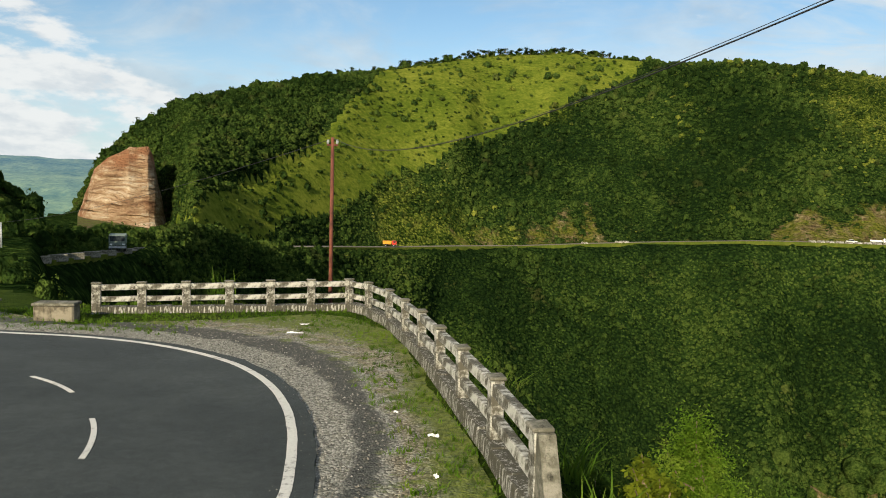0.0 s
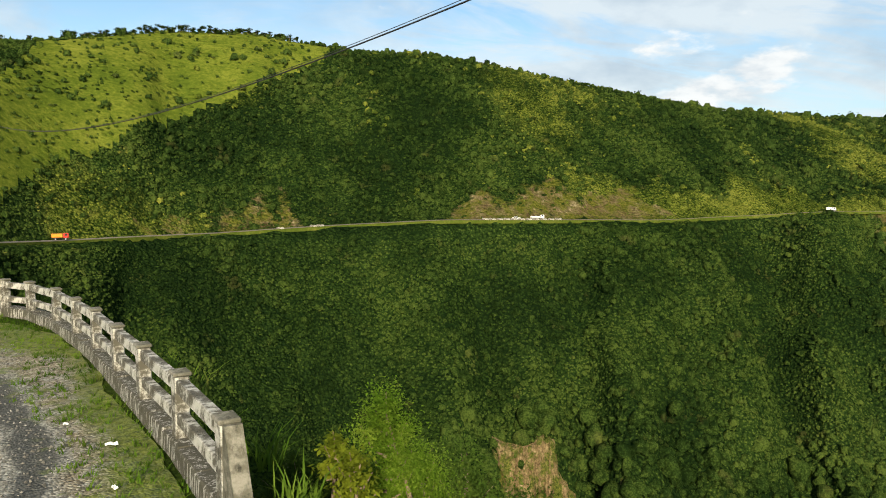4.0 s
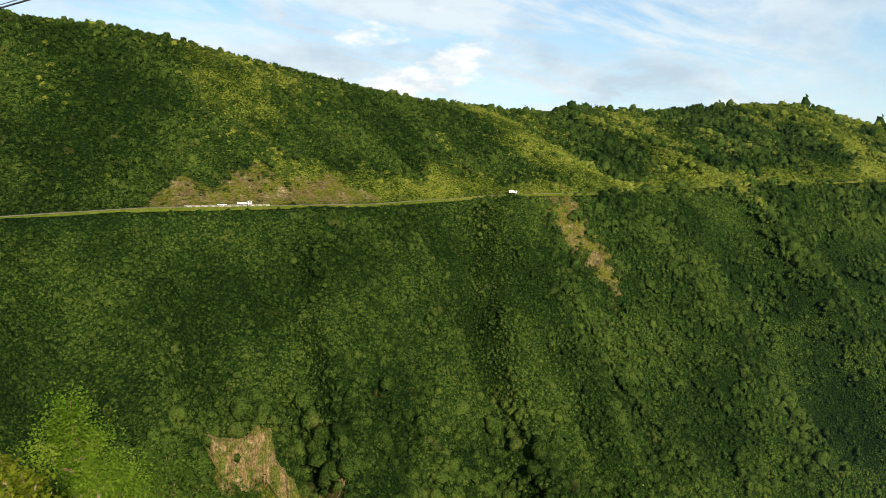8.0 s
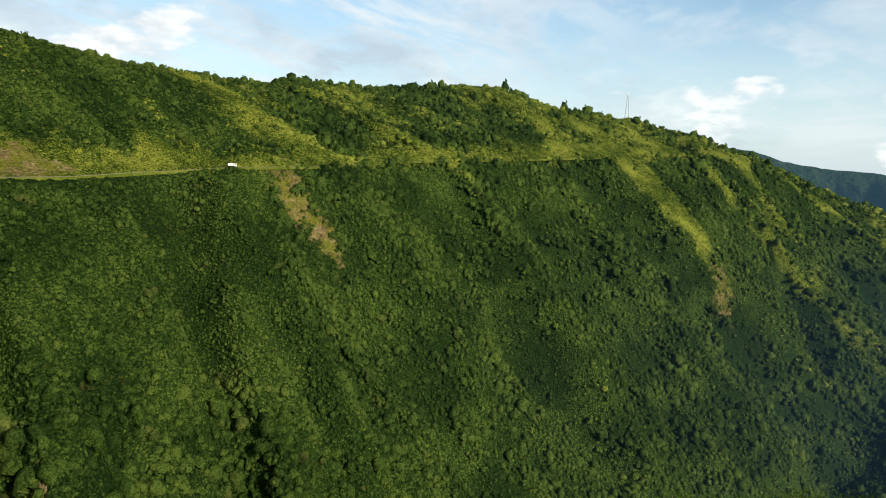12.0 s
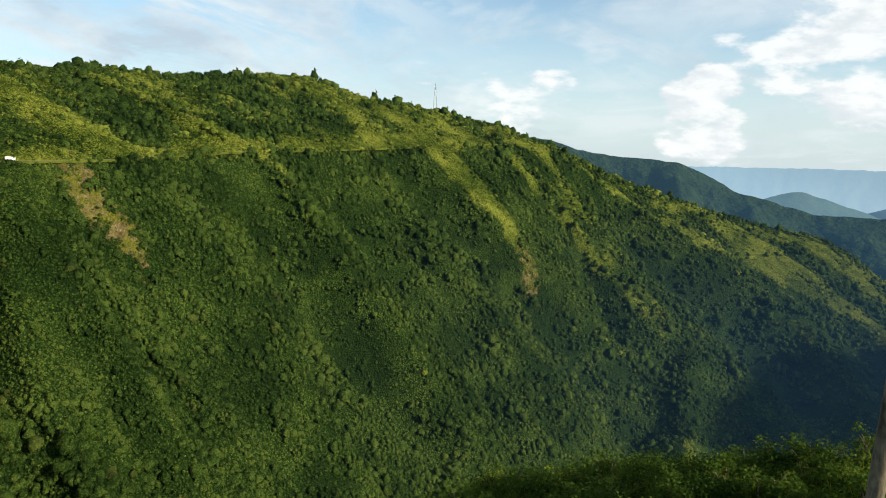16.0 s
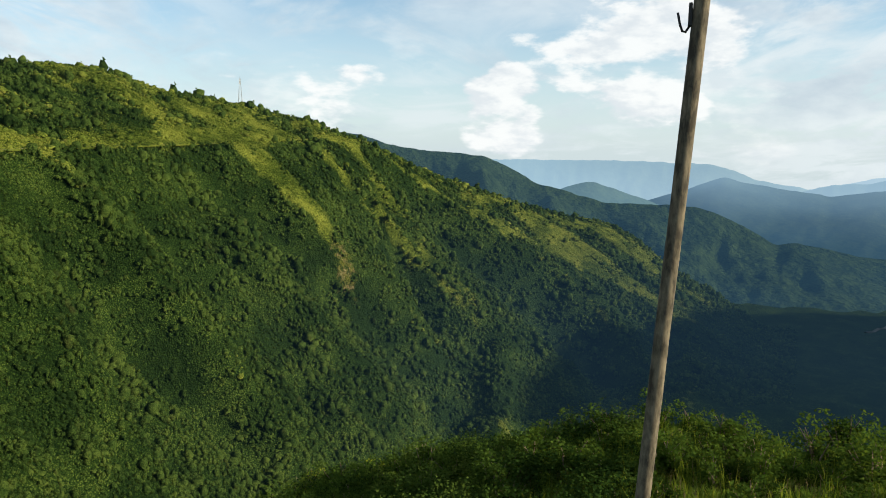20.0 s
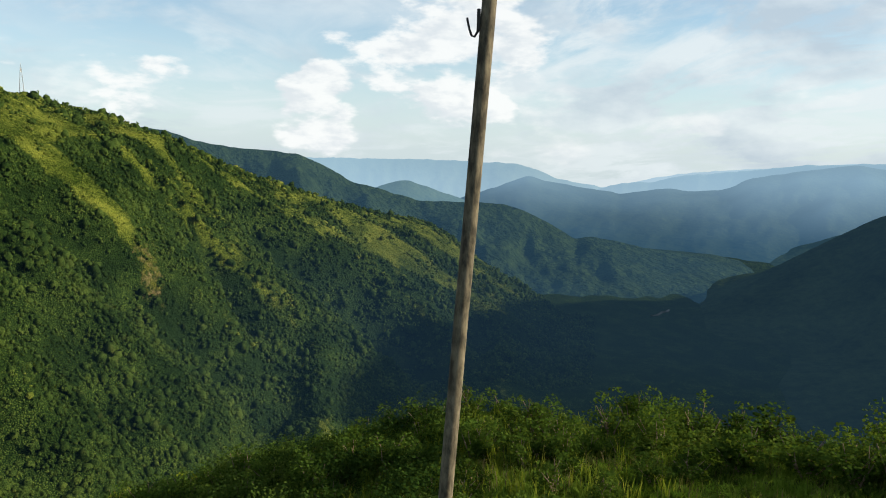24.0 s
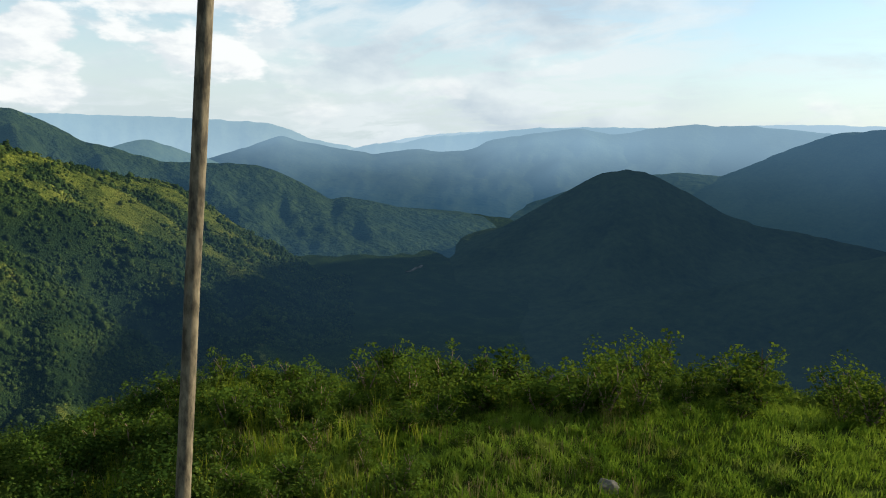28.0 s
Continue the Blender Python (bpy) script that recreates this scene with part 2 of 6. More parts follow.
def canopy():
    """Closed low canopy seen from far above: rounded crowns of their own tone, shade painted in the gaps; the attribute
    gives the share of light scrub.
    """
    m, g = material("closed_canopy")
    p = g.place()
    q = g.n("ShaderNodeVectorMath", {0: p, 1: g.n("ShaderNodeVectorMath", {0: g.n("ShaderNodeTexNoise", {"Vector": p, "Scale": 0.5, "Detail": 3.0}).outputs["Color"], "Scale": 1.6}, operation="SCALE").outputs[0]}, operation="ADD").outputs[0]
    va = g.n("ShaderNodeTexVoronoi", {"Vector": q, "Scale": 0.80})
    vb = g.n("ShaderNodeTexVoronoi", {"Vector": q, "Scale": 0.20}, feature="SMOOTH_F1")
    ta, tb = (g.n("ShaderNodeSeparateColor", {0: v.outputs["Color"]}).outputs[0] for v in (va, vb))
    fine = g.noise(1.3, p, 5.0, 0.7)
    f = g.math("ADD", g.math("MULTIPLY", ta, 0.30), g.math("ADD", g.math("MULTIPLY", tb, 0.25), g.math("MULTIPLY", g.step(g.noise(0.02, p, 4.0), 0.34, 0.66), 0.46)))
    # Painted shade: tone drops towards the edges of each crown cell.
    f = g.math("ADD", f, g.math("MULTIPLY", g.math("SUBTRACT", g.math("SUBTRACT", fine, g.math("MULTIPLY", va.outputs["Distance"], 0.7)), 0.18), 1.55))
    # Forest ground is kept darker, standing in for the shade under the crowns.
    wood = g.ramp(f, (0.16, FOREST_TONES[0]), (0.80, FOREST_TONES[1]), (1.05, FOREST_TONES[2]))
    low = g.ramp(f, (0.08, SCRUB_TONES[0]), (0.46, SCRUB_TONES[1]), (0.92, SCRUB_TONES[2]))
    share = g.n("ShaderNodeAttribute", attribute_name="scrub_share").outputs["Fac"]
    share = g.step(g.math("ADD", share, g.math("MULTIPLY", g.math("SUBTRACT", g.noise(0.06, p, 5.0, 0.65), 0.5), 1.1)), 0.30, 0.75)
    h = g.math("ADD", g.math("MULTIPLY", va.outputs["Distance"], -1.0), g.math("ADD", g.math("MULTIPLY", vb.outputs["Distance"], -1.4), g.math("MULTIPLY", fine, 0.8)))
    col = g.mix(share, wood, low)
    streak = g.math("ADD", g.math("MULTIPLY", g.noise(1.0, g.place((0.7, 0.7, 0.09)), 6.0, 0.7), 0.65), g.math("MULTIPLY", g.noise(0.10, p, 5.0), 0.35))
    earth = g.ramp(streak, (0.34, (0.042, 0.028, 0.014)), (0.46, (0.105, 0.076, 0.038)), (0.55, (0.175, 0.138, 0.070)), (0.66, (0.36, 0.30, 0.19)))
    dry = g.ramp(g.noise(0.8, p, 6.0, 0.7), (0.35, (0.040, 0.058, 0.007)), (0.5, (0.095, 0.104, 0.015)), (0.68, (0.17, 0.155, 0.036)))
    earth = g.mix(g.step(g.noise(0.13, p, 7.0, 0.72), 0.38, 0.58), earth, dry)
    open_soil = g.n("ShaderNodeAttribute", attribute_name="soil_share").outputs["Fac"]
    open_soil = g.step(g.math("ADD", open_soil, g.math("MULTIPLY", g.math("SUBTRACT", g.noise(0.16, p, 7.0, 0.72), 0.5), 2.1)), 0.40, 0.72)
    col = g.mix(open_soil, col, earth)
    # Distance haze put into the ground's colour and its glow.
    far = g.n("ShaderNodeAttribute", attribute_name="haze_share").outputs["Fac"]
    col = g.mix(g.math("MULTIPLY", far, 0.7), col, HAZE_LEAF)
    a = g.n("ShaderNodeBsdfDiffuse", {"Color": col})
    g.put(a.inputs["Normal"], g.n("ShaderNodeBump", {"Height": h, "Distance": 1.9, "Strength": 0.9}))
    haze_emit = g.n("ShaderNodeEmission", {"Color": HAZE_GLOW, "Strength": far})
    both = g.n("ShaderNodeAddShader", {0: a.outputs[0], 1: haze_emit.outputs[0]})
    g.n("ShaderNodeOutputMaterial", {"Surface": both.outputs[0]})
    return m


M_FLOOR = canopy()


def meadow_material():
    """Open hill grass with darker herbs, worn paths of dry stalks and low bushes."""
    m, g = material("meadow_grass")
    p = g.place()
    f = g.math("ADD", g.math("MULTIPLY", g.noise(0.5, p, 6.0, 0.7), 0.5), g.math("MULTIPLY", g.noise(0.035, p, 5.0, 0.6), 0.5))
    col = g.ramp(f, (0.30, (0.030, 0.055, 0.007)), (0.46, (0.076, 0.104, 0.012)), (0.58, (0.14, 0.158, 0.022)), (0.72, (0.215, 0.21, 0.042)))
    v = g.n("ShaderNodeTexVoronoi", {"Vector": p, "Scale": 0.22})
    bush = g.math("MULTIPLY", g.step(v.outputs["Distance"], 0.42, 0.22), g.step(g.noise(0.03, g.place((1, 1, 1), (40, 9, 3)), 4.0), 0.48, 0.60))
    col = g.mix(g.math("MULTIPLY", bush, 0.45), col, (0.040, 0.066, 0.008))
    a = g.n("ShaderNodeBsdfDiffuse", {"Color": col})
    g.put(a.inputs["Normal"], g.n("ShaderNodeBump", {"Height": g.math("ADD", g.noise(0.6, p, 6.0, 0.7), bush), "Distance": 0.9, "Strength": 0.9}))
    g.n("ShaderNodeOutputMaterial", {"Surface": a.outputs[0]})
    return m


M_MEADOW = meadow_material()
M_TURF = ground_material("short_turf", (0.012, 0.024, 0.004), (0.034, 0.058, 0.0075), (0.078, 0.100, 0.018), 7.0, 0.9, 0.12)


def rock_material(name, tones, strata=(0.05, 0.05, 0.45), depth=1.0):
    m, g = material(name)
    p = g.place(strata)
    q = g.place()
    f = g.math("ADD", g.math("MULTIPLY", g.noise(1.0, p, 8.0, 0.72, 0.8), 0.55), g.math("MULTIPLY", g.noise(0.16, q, 7.0, 0.68), 0.45))
    col = g.ramp(f, (0.34, tones[0]), (0.47, tones[1]), (0.56, tones[2]), (0.68, tones[3]))
    finish(g, col, 0.92, g.noise(0.8, p, 8.0, 0.7), depth, spec=0.1)
    return m




def cliff_material():
    """Quarried sandstone: uneven beds, cracked blocks, cream faces and rusty stains."""
    m, g = material("layered_sandstone")
    p = g.place()
    w = g.n("ShaderNodeVectorMath", {0: p, 1: g.n("ShaderNodeVectorMath", {0: g.n("ShaderNodeTexNoise", {"Vector": p, "Scale": 0.12, "Detail": 5.0}).outputs["Color"], "Scale": 5.0}, operation="SCALE").outputs[0]}, operation="ADD").outputs[0]
    beds = g.noise(1.0, g.n("ShaderNodeMapping", {"Vector": w, "Scale": (0.13, 0.13, 0.95)}).outputs[0], 8.0, 0.72)
    run = g.noise(1.0, g.place((0.7, 0.7, 0.07)), 6.0, 0.65)
    stain = g.noise(0.11, w, 6.0, 0.7)
    vor = g.n("ShaderNodeTexVoronoi", {"Vector": g.n("ShaderNodeMapping", {"Vector": w, "Scale": (0.30, 0.30, 0.8)}).outputs[0], "Scale": 1.0}, feature="DISTANCE_TO_EDGE").outputs["Distance"]
    f = g.math("ADD", g.math("MULTIPLY", beds, 0.62), g.math("MULTIPLY", stain, 0.38))
    col = g.ramp(f, (0.37, (0.090, 0.050, 0.028)), (0.45, (0.215, 0.128, 0.070)), (0.51, (0.32, 0.215, 0.125)), (0.57, (0.44, 0.345, 0.235)), (0.64, (0.54, 0.48, 0.38)))
    rust = g.mix(beds, (0.10, 0.042, 0.022), (0.34, 0.165, 0.080))
    col = g.mix(g.step(g.noise(0.045, g.place((1, 1, 1), (30, 7, 2)), 5.0, 0.65), 0.47, 0.60), col, rust)
    col = g.mix(g.math("MULTIPLY", g.step(run, 0.56, 0.70), 0.5), col, (0.22, 0.135, 0.075))
    finish(g, col, 0.92, g.math("ADD", g.math("MULTIPLY", beds, 0.7), g.math("MULTIPLY", g.step(vor, 0.0, 0.10), 0.10)), 2.0, spec=0.1)
    return m


M_CLIFF = cliff_material()


def scrub_soil():
    """Cut earth with dry grass and creepers over half of it."""
    m, g = material("scrubby_soil")
    p = g.place((0.6, 0.6, 0.10))
    q = g.place()
    f = g.math("ADD", g.math("MULTIPLY", g.noise(1.0, p, 6.0, 0.7), 0.65), g.math("MULTIPLY", g.noise(0.10, q, 5.0), 0.35))
    col = g.ramp(f, (0.34, (0.040, 0.026, 0.014)), (0.47, (0.092, 0.058, 0.031)), (0.56, (0.140, 0.096, 0.050)), (0.70, (0.25, 0.20, 0.125)))
    grass = g.ramp(g.noise(0.7, q, 6.0, 0.7), (0.35, (0.034, 0.054, 0.0065)), (0.5, (0.085, 0.098, 0.013)), (0.68, (0.15, 0.145, 0.03)))
    col = g.mix(g.step(g.noise(0.10, q, 7.0, 0.72), 0.40, 0.60), col, grass)
    finish(g, col, 0.95, g.noise(0.9, p, 7.0, 0.7), 0.5, spec=0.1)
    return m


M_SCRUB = scrub_soil()


def bluff_rock():
    """Cracked ochre columns, half grown over with dry grass and creepers."""
    m, g = material("pale_broken_rock")
    p = g.place((0.95, 0.95, 0.16))
    q = g.place()
    f = g.math("ADD", g.math("MULTIPLY", g.noise(1.0, p, 8.0, 0.75, 0.6), 0.6), g.math("MULTIPLY", g.noise(0.7, q, 7.0, 0.72), 0.4))
    col = g.ramp(f, (0.38, (0.026, 0.018, 0.008)), (0.46, (0.105, 0.074, 0.034)), (0.54, (0.215, 0.155, 0.080)), (0.66, (0.40, 0.315, 0.19)))
    grass = g.ramp(g.noise(1.3, q, 7.0, 0.75), (0.36, (0.018, 0.032, 0.005)), (0.5, (0.070, 0.086, 0.013)), (0.66, (0.17, 0.16, 0.04)))
    col = g.mix(g.step(g.noise(0.33, g.place((1, 1, 0.7), (3, 8, 5)), 8.0, 0.75), 0.43, 0.55), col, grass)
    finish(g, col, 0.94, f, 1.6, spec=0.1)
    return m


M_PALE_ROCK = bluff_rock()


def asphalt():
    m, g = material("asphalt")
    p = g.place()
    f = g.math("ADD", g.math("MULTIPLY", g.noise(0.5, p, 6.0, 0.65), 0.45), g.math("ADD", g.math("MULTIPLY", g.noise(7.0, p, 4.0, 0.7), 0.25), g.math("MULTIPLY", g.noise(55.0, p, 3.0, 0.7), 0.30)))
    col = g.ramp(f, (0.36, (0.016, 0.020, 0.019)), (0.5, (0.031, 0.037, 0.0355)), (0.64, (0.058, 0.066, 0.062)))
    chip = g.step(g.noise(38.0, g.place((1, 1, 1), (3, 5, 1)), 2.0, 0.5), 0.70, 0.76)
    col = g.mix(g.math("MULTIPLY", chip, 0.6), col, (0.16, 0.165, 0.15))
    finish(g, col, 0.82, g.noise(140.0, p, 3.0), 0.004, spec=0.3)
    return m


def worn_paint(name, paint, under, amount=0.5, grain=9.0, edge=0.07, run=0.0):
    m, g = material(name)
    p = g.place()
    f = g.math("ADD", g.math("MULTIPLY", g.noise(grain, p, 6.0, 0.7), 0.6), g.math("MULTIPLY", g.noise(grain * 0.18, p, 3.0), 0.4))
    streak = g.noise(1.0, g.place((22, 22, 2.5)), 4.0, 0.6)
    if run:
        f = g.math("ADD", g.math("MULTIPLY", f, 1.0 - run), g.math("MULTIPLY", streak, run))
    w = g.step(f, amount - edge, amount + edge)
    base = g.mix(g.step(streak, 0.50, 0.68), under, tuple(v * 0.35 for v in under))
    col = g.mix(w, base, g.mix(g.noise(30.0, p, 3.0), paint, tuple(v * 0.72 for v in paint)))
    finish(g, col, 0.85, g.math("ADD", f, g.noise(60.0, p, 3.0)), 0.01, spec=0.2)
    return m


M_ASPHALT = asphalt()
M_LINE = worn_paint("road_paint", (0.612, 0.603, 0.561), (0.136, 0.136, 0.128), 0.40, 14.0)
M_FENCE = worn_paint("weathered_white_concrete", (0.52, 0.51, 0.455), (0.090, 0.083, 0.063), 0.515, 6.0, 0.06)
M_CONCRETE = worn_paint("mossy_concrete", (0.255, 0.24, 0.195), (0.0975, 0.0938, 0.0675), 0.52, 5.0)
M_KERB = worn_paint("flaking_kerb", (0.42, 0.41, 0.37), (0.066, 0.062, 0.045), 0.54, 7.0, 0.04, 0.55)
M_BLOCK = worn_paint("lichened_masonry", (0.259, 0.23, 0.173), (0.108, 0.0936, 0.0648), 0.5, 4.0)


def gravel_ground():
    m, g = material("gravel_shoulder")
    p = g.place()
    v = g.n("ShaderNodeTexVoronoi", {"Vector": p, "Scale": 30.0})
    tone = g.n("ShaderNodeSeparateColor", {0: v.outputs["Color"]}).outputs[0]
    stone = g.ramp(tone, (0.0, (0.085, 0.083, 0.070)), (0.55, (0.205, 0.20, 0.168)), (1.0, (0.38, 0.37, 0.32)))
    xy = g.n("ShaderNodeVectorMath", {0: p, 1: (-11.19, 7.82, 0.3)}, operation="DISTANCE").outputs["Value"]
    r = g.math("ADD", xy, g.math("MULTIPLY", g.math("SUBTRACT", g.noise(1.1, p, 5.0, 0.65), 0.5), 0.75))
    dirt = g.ramp(g.math("ADD", g.math("MULTIPLY", g.noise(4.0, p, 5.0), 0.6), g.math("MULTIPLY", tone, 0.4)), (0.32, (0.080, 0.068, 0.044)), (0.55, (0.215, 0.185, 0.125)), (0.72, (0.36, 0.33, 0.25)))
    along = g.step(g.n("ShaderNodeSeparateXYZ", {0: p}).outputs[1], 11.5, 17.0)
    inner, outer = g.math("ADD", g.math("MULTIPLY", along, 0.55), 9.28), g.math("ADD", g.math("MULTIPLY", along, 1.05), 9.66)
    rim = g.math("ADD", g.math("MULTIPLY", along, 1.7), 10.25)
    tar = g.math("MULTIPLY", g.step(g.math("SUBTRACT", r, inner), -0.08, 0.06), g.step(g.math("SUBTRACT", r, outer), 0.08, -0.06))
    old = g.ramp(g.noise(20.0, p, 5.0), (0.35, (0.040, 0.042, 0.038)), (0.65, (0.100, 0.100, 0.088)))
    col = g.mix(g.math("MULTIPLY", tar, g.step(g.noise(1.1, p, 5.0, 0.6), 0.28, 0.42)), stone, old)
    col = g.mix(g.math("MULTIPLY", g.step(g.math("SUBTRACT", r, outer), 0.05, 0.35), g.step(g.noise(2.2, p, 6.0, 0.65), 0.34, 0.56)), col, dirt)
    green = g.math("MULTIPLY", g.step(g.noise(1.6, g.place((1, 1, 1), (7, 3, 0)), 6.0, 0.68), 0.50, 0.60), g.math("MULTIPLY", g.step(g.math("SUBTRACT", r, outer), -0.25, 0.1), 0.9))
    green = g.math("MAXIMUM", green, g.step(g.math("SUBTRACT", r, rim), -0.25, 0.30))
    col = g.mix(g.math("MULTIPLY", green, 0.85), col, g.ramp(g.noise(9.0, p, 4.0), (0.35, (0.050, 0.078, 0.008)), (0.65, (0.145, 0.175, 0.020))))
    finish(g, col, 0.92, v.outputs["Distance"], -0.02, spec=0.15)
    return m


M_GRAVEL = gravel_ground()


def metal_paint(name, a, b, rough=0.6, metal=0.0, grain=6.0):
    m, g = material(name)
    p = g.place((1, 1, 0.35))
    finish(g, g.ramp(g.noise(grain, p, 6.0, 0.65), (0.38, a), (0.62, b)), rough, g.noise(grain * 5, p, 3.0), 0.002, metal)
    return m


M_RUST = metal_paint("rusty_steel", (0.06, 0.02, 0.014), (0.17, 0.055, 0.032), 0.8)
M_POLE = metal_paint("weathered_pole", (0.036, 0.031, 0.021), (0.17, 0.145, 0.098), 0.85, 0.0, 18.0)
M_STEEL = metal_paint("galvanised_steel", (0.25, 0.27, 0.28), (0.42, 0.44, 0.45), 0.55, 0.3)
M_BLACK = metal_paint("black_rubber", (0.012, 0.012, 0.012), (0.03, 0.03, 0.03), 0.7)
M_WHITE = metal_paint("white_vehicle_paint", (0.66, 0.66, 0.63), (0.80, 0.80, 0.78), 0.4)
M_ORANGE = metal_paint("orange_vehicle_paint", (0.60, 0.20, 0.02), (0.75, 0.30, 0.03), 0.45)
M_RED = metal_paint("red_vehicle_paint", (0.42, 0.03, 0.02), (0.52, 0.05, 0.03), 0.45)
M_GLASS = metal_paint("dark_window_glass", (0.02, 0.025, 0.03), (0.04, 0.05, 0.055), 0.12)
M_BARK = metal_paint("bark", (0.09, 0.065, 0.04), (0.22, 0.17, 0.11), 0.9, 0.0, 12.0)
M_STONE = ground_material("grey_boulder", (0.05, 0.052, 0.046), (0.10, 0.10, 0.09), (0.17, 0.165, 0.15), 12.0, 2.0, 0.03)


def painted_haze(name, dark, light, top, low, z0, z1, scale=0.006, relief=18.0):
    """A far range: leaf colours, with the haze before it painted as emission that changes from foot to sunlit crest."""
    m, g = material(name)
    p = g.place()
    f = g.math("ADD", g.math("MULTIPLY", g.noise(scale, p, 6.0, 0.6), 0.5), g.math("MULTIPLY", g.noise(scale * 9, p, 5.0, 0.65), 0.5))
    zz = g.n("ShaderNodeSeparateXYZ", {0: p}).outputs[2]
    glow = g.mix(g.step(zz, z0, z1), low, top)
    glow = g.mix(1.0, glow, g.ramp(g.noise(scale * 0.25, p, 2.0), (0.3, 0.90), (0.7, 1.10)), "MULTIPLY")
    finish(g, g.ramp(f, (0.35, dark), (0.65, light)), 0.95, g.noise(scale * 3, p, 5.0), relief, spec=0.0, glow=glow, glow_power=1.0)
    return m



# ---- mesh helpers ----
def mesh_from(name, verts, faces, mats, face_mats=None, smooth=False):
    """verts: n x 3 array; faces: k x 3 or k x 4 array of equal faces."""
    verts, faces = np.asarray(verts, np.float32), np.asarray(faces, np.int32)
    me = bpy.data.meshes.new(name)
    k = faces.shape[1]
    me.vertices.add(len(verts))
    me.vertices.foreach_set("co", verts.ravel())
    me.loops.add(faces.size)
    me.loops.foreach_set("vertex_index", faces.ravel())
    me.polygons.add(len(faces))
    me.polygons.foreach_set("loop_start", np.arange(0, faces.size, k, dtype=np.int32))
    me.polygons.foreach_set("loop_total", np.full(len(faces), k, np.int32))
    for m in mats:
        me.materials.append(m)
    if face_mats is not None:
        me.polygons.foreach_set("material_index", np.asarray(face_mats, np.int32))
    me.polygons.foreach_set("use_smooth", np.broadcast_to(np.asarray(smooth, bool), len(faces)).copy())
    me.update(calc_edges=True)
    return me


def part(name, bm, mat, parent=None, label="", smooth=False):
    """Links a bmesh as one mesh object, under a thing or a part."""
    me = bpy.data.meshes.new(name)
    bm.to_mesh(me)
    bm.free()
    me.materials.append(mat)
    for p in me.polygons:
        p.use_smooth = smooth
    ob = new(name, me)
    ob.parent = parent
    if label:
        ob["label"] = label
    return ob


def box(sx, sy, sz, at=(0, 0, 0), bevel=0.0, turn=None, bm=None):
    bm = bm or bmesh.new()
    m = Matrix.Translation(at) @ (turn or Matrix()) @ Matrix.Diagonal((sx, sy, sz, 1))
    r = bmesh.ops.create_cube(bm, size=1, matrix=m)
    if bevel:
        edges = list({e for v in r["verts"] for e in v.link_edges})
        bmesh.ops.bevel(bm, geom=edges, offset=bevel, segments=1, affect="EDGES")
    return bm


def tube(points, radii, sides=8, bm=None):
    """A tapered tube through the points."""
    bm = bm or bmesh.new()
    rings = []
    pts = [Vector(p) for p in points]
    for i, p in enumerate(pts):
        t = (pts[min(i + 1, len(pts) - 1)] - pts[max(i - 1, 0)]).normalized()
        u = t.orthogonal().normalized()
        v = t.cross(u)
        r = radii[i] if isinstance(radii, (list, tuple)) else radii
        rings.append([bm.verts.new(p + (u * math.cos(a) + v * math.sin(a)) * r) for a in (2 * math.pi * k / sides for k in range(sides))])
    for a, b in zip(rings, rings[1:]):
        best = min(range(sides), key=lambda s: sum((a[k].co - b[(k + s) % sides].co).length for k in range(sides)))
        for k in range(sides):
            bm.faces.new((a[k], a[(k + 1) % sides], b[(k + 1 + best) % sides], b[(k + best) % sides]))
    for r in (rings[0], rings[-1]):
        bm.faces.new(r)
    bmesh.ops.recalc_face_normals(bm, faces=bm.faces[:])
    return bm


# ---- value noise on arrays ----
RNG = np.random.default_rng(7)
LATTICE = RNG.random((256, 256))


def vnoise(x, y):
    xi, yi = np.floor(x).astype(int), np.floor(y).astype(int)
    fx, fy = x - xi, y - yi
    fx, fy = fx * fx * (3 - 2 * fx), fy * fy * (3 - 2 * fy)
    a, b = LATTICE[xi & 255, yi & 255], LATTICE[(xi + 1) & 255, yi & 255]
    c, e = LATTICE[xi & 255, (yi + 1) & 255], LATTICE[(xi + 1) & 255, (yi + 1) & 255]
    return (a * (1 - fx) + b * fx) * (1 - fy) + (c * (1 - fx) + e * fx) * fy


def fnoise(x, y, octaves=4):
    s, a, t = 0, 1.0, 0
    for _ in range(octaves):
        s, t = s + a * vnoise(x, y), t + a
        x, y, a = x * 2.03 + 17.3, y * 2.03 + 5.1, a * 0.5
    return s / t - 0.5


def smooth(e0, e1, x):
    t = np.clip((x - e0) / (e1 - e0), 0, 1)
    return t * t * (3 - 2 * t)


# ---- the lie of the land: bearing, distance, height over the near road ----
RIDGE = [(-50, 300, -40), (-36, 300, -30), (-33, 290, -11), (-31.5, 295, 10), (-28.6, 310, 27), (-25, 330, 41), (-21, 360, 51), (-16, 410, 66), (-10, 450, 79),
         (-3, 490, 96), (3, 500, 100), (7, 505, 97), (11, 500, 92), (16, 500, 92), (22.5, 515, 84), (28.5, 540, 76), (33, 570, 70), (37, 610, 66),
         (42, 680, 67), (47, 760, 67), (50, 820, 79), (55, 900, 80), (62, 1000, 96), (65.5, 1050, 97), (70, 1100, 73), (73.4, 1180, 70)]
NOSE = [(77.3, 1280, 58), (80, 1330, 42), (84, 1400, 11), (88.6, 1400, -42), (93.5, 1500, -86), (98.5, 1650, -134), (102, 1700, -153), (104, 1700, -178),
        (107.5, 1650, -250), (113.7, 1600, -332), (118, 1600, -346), (160, 1600, -346)]
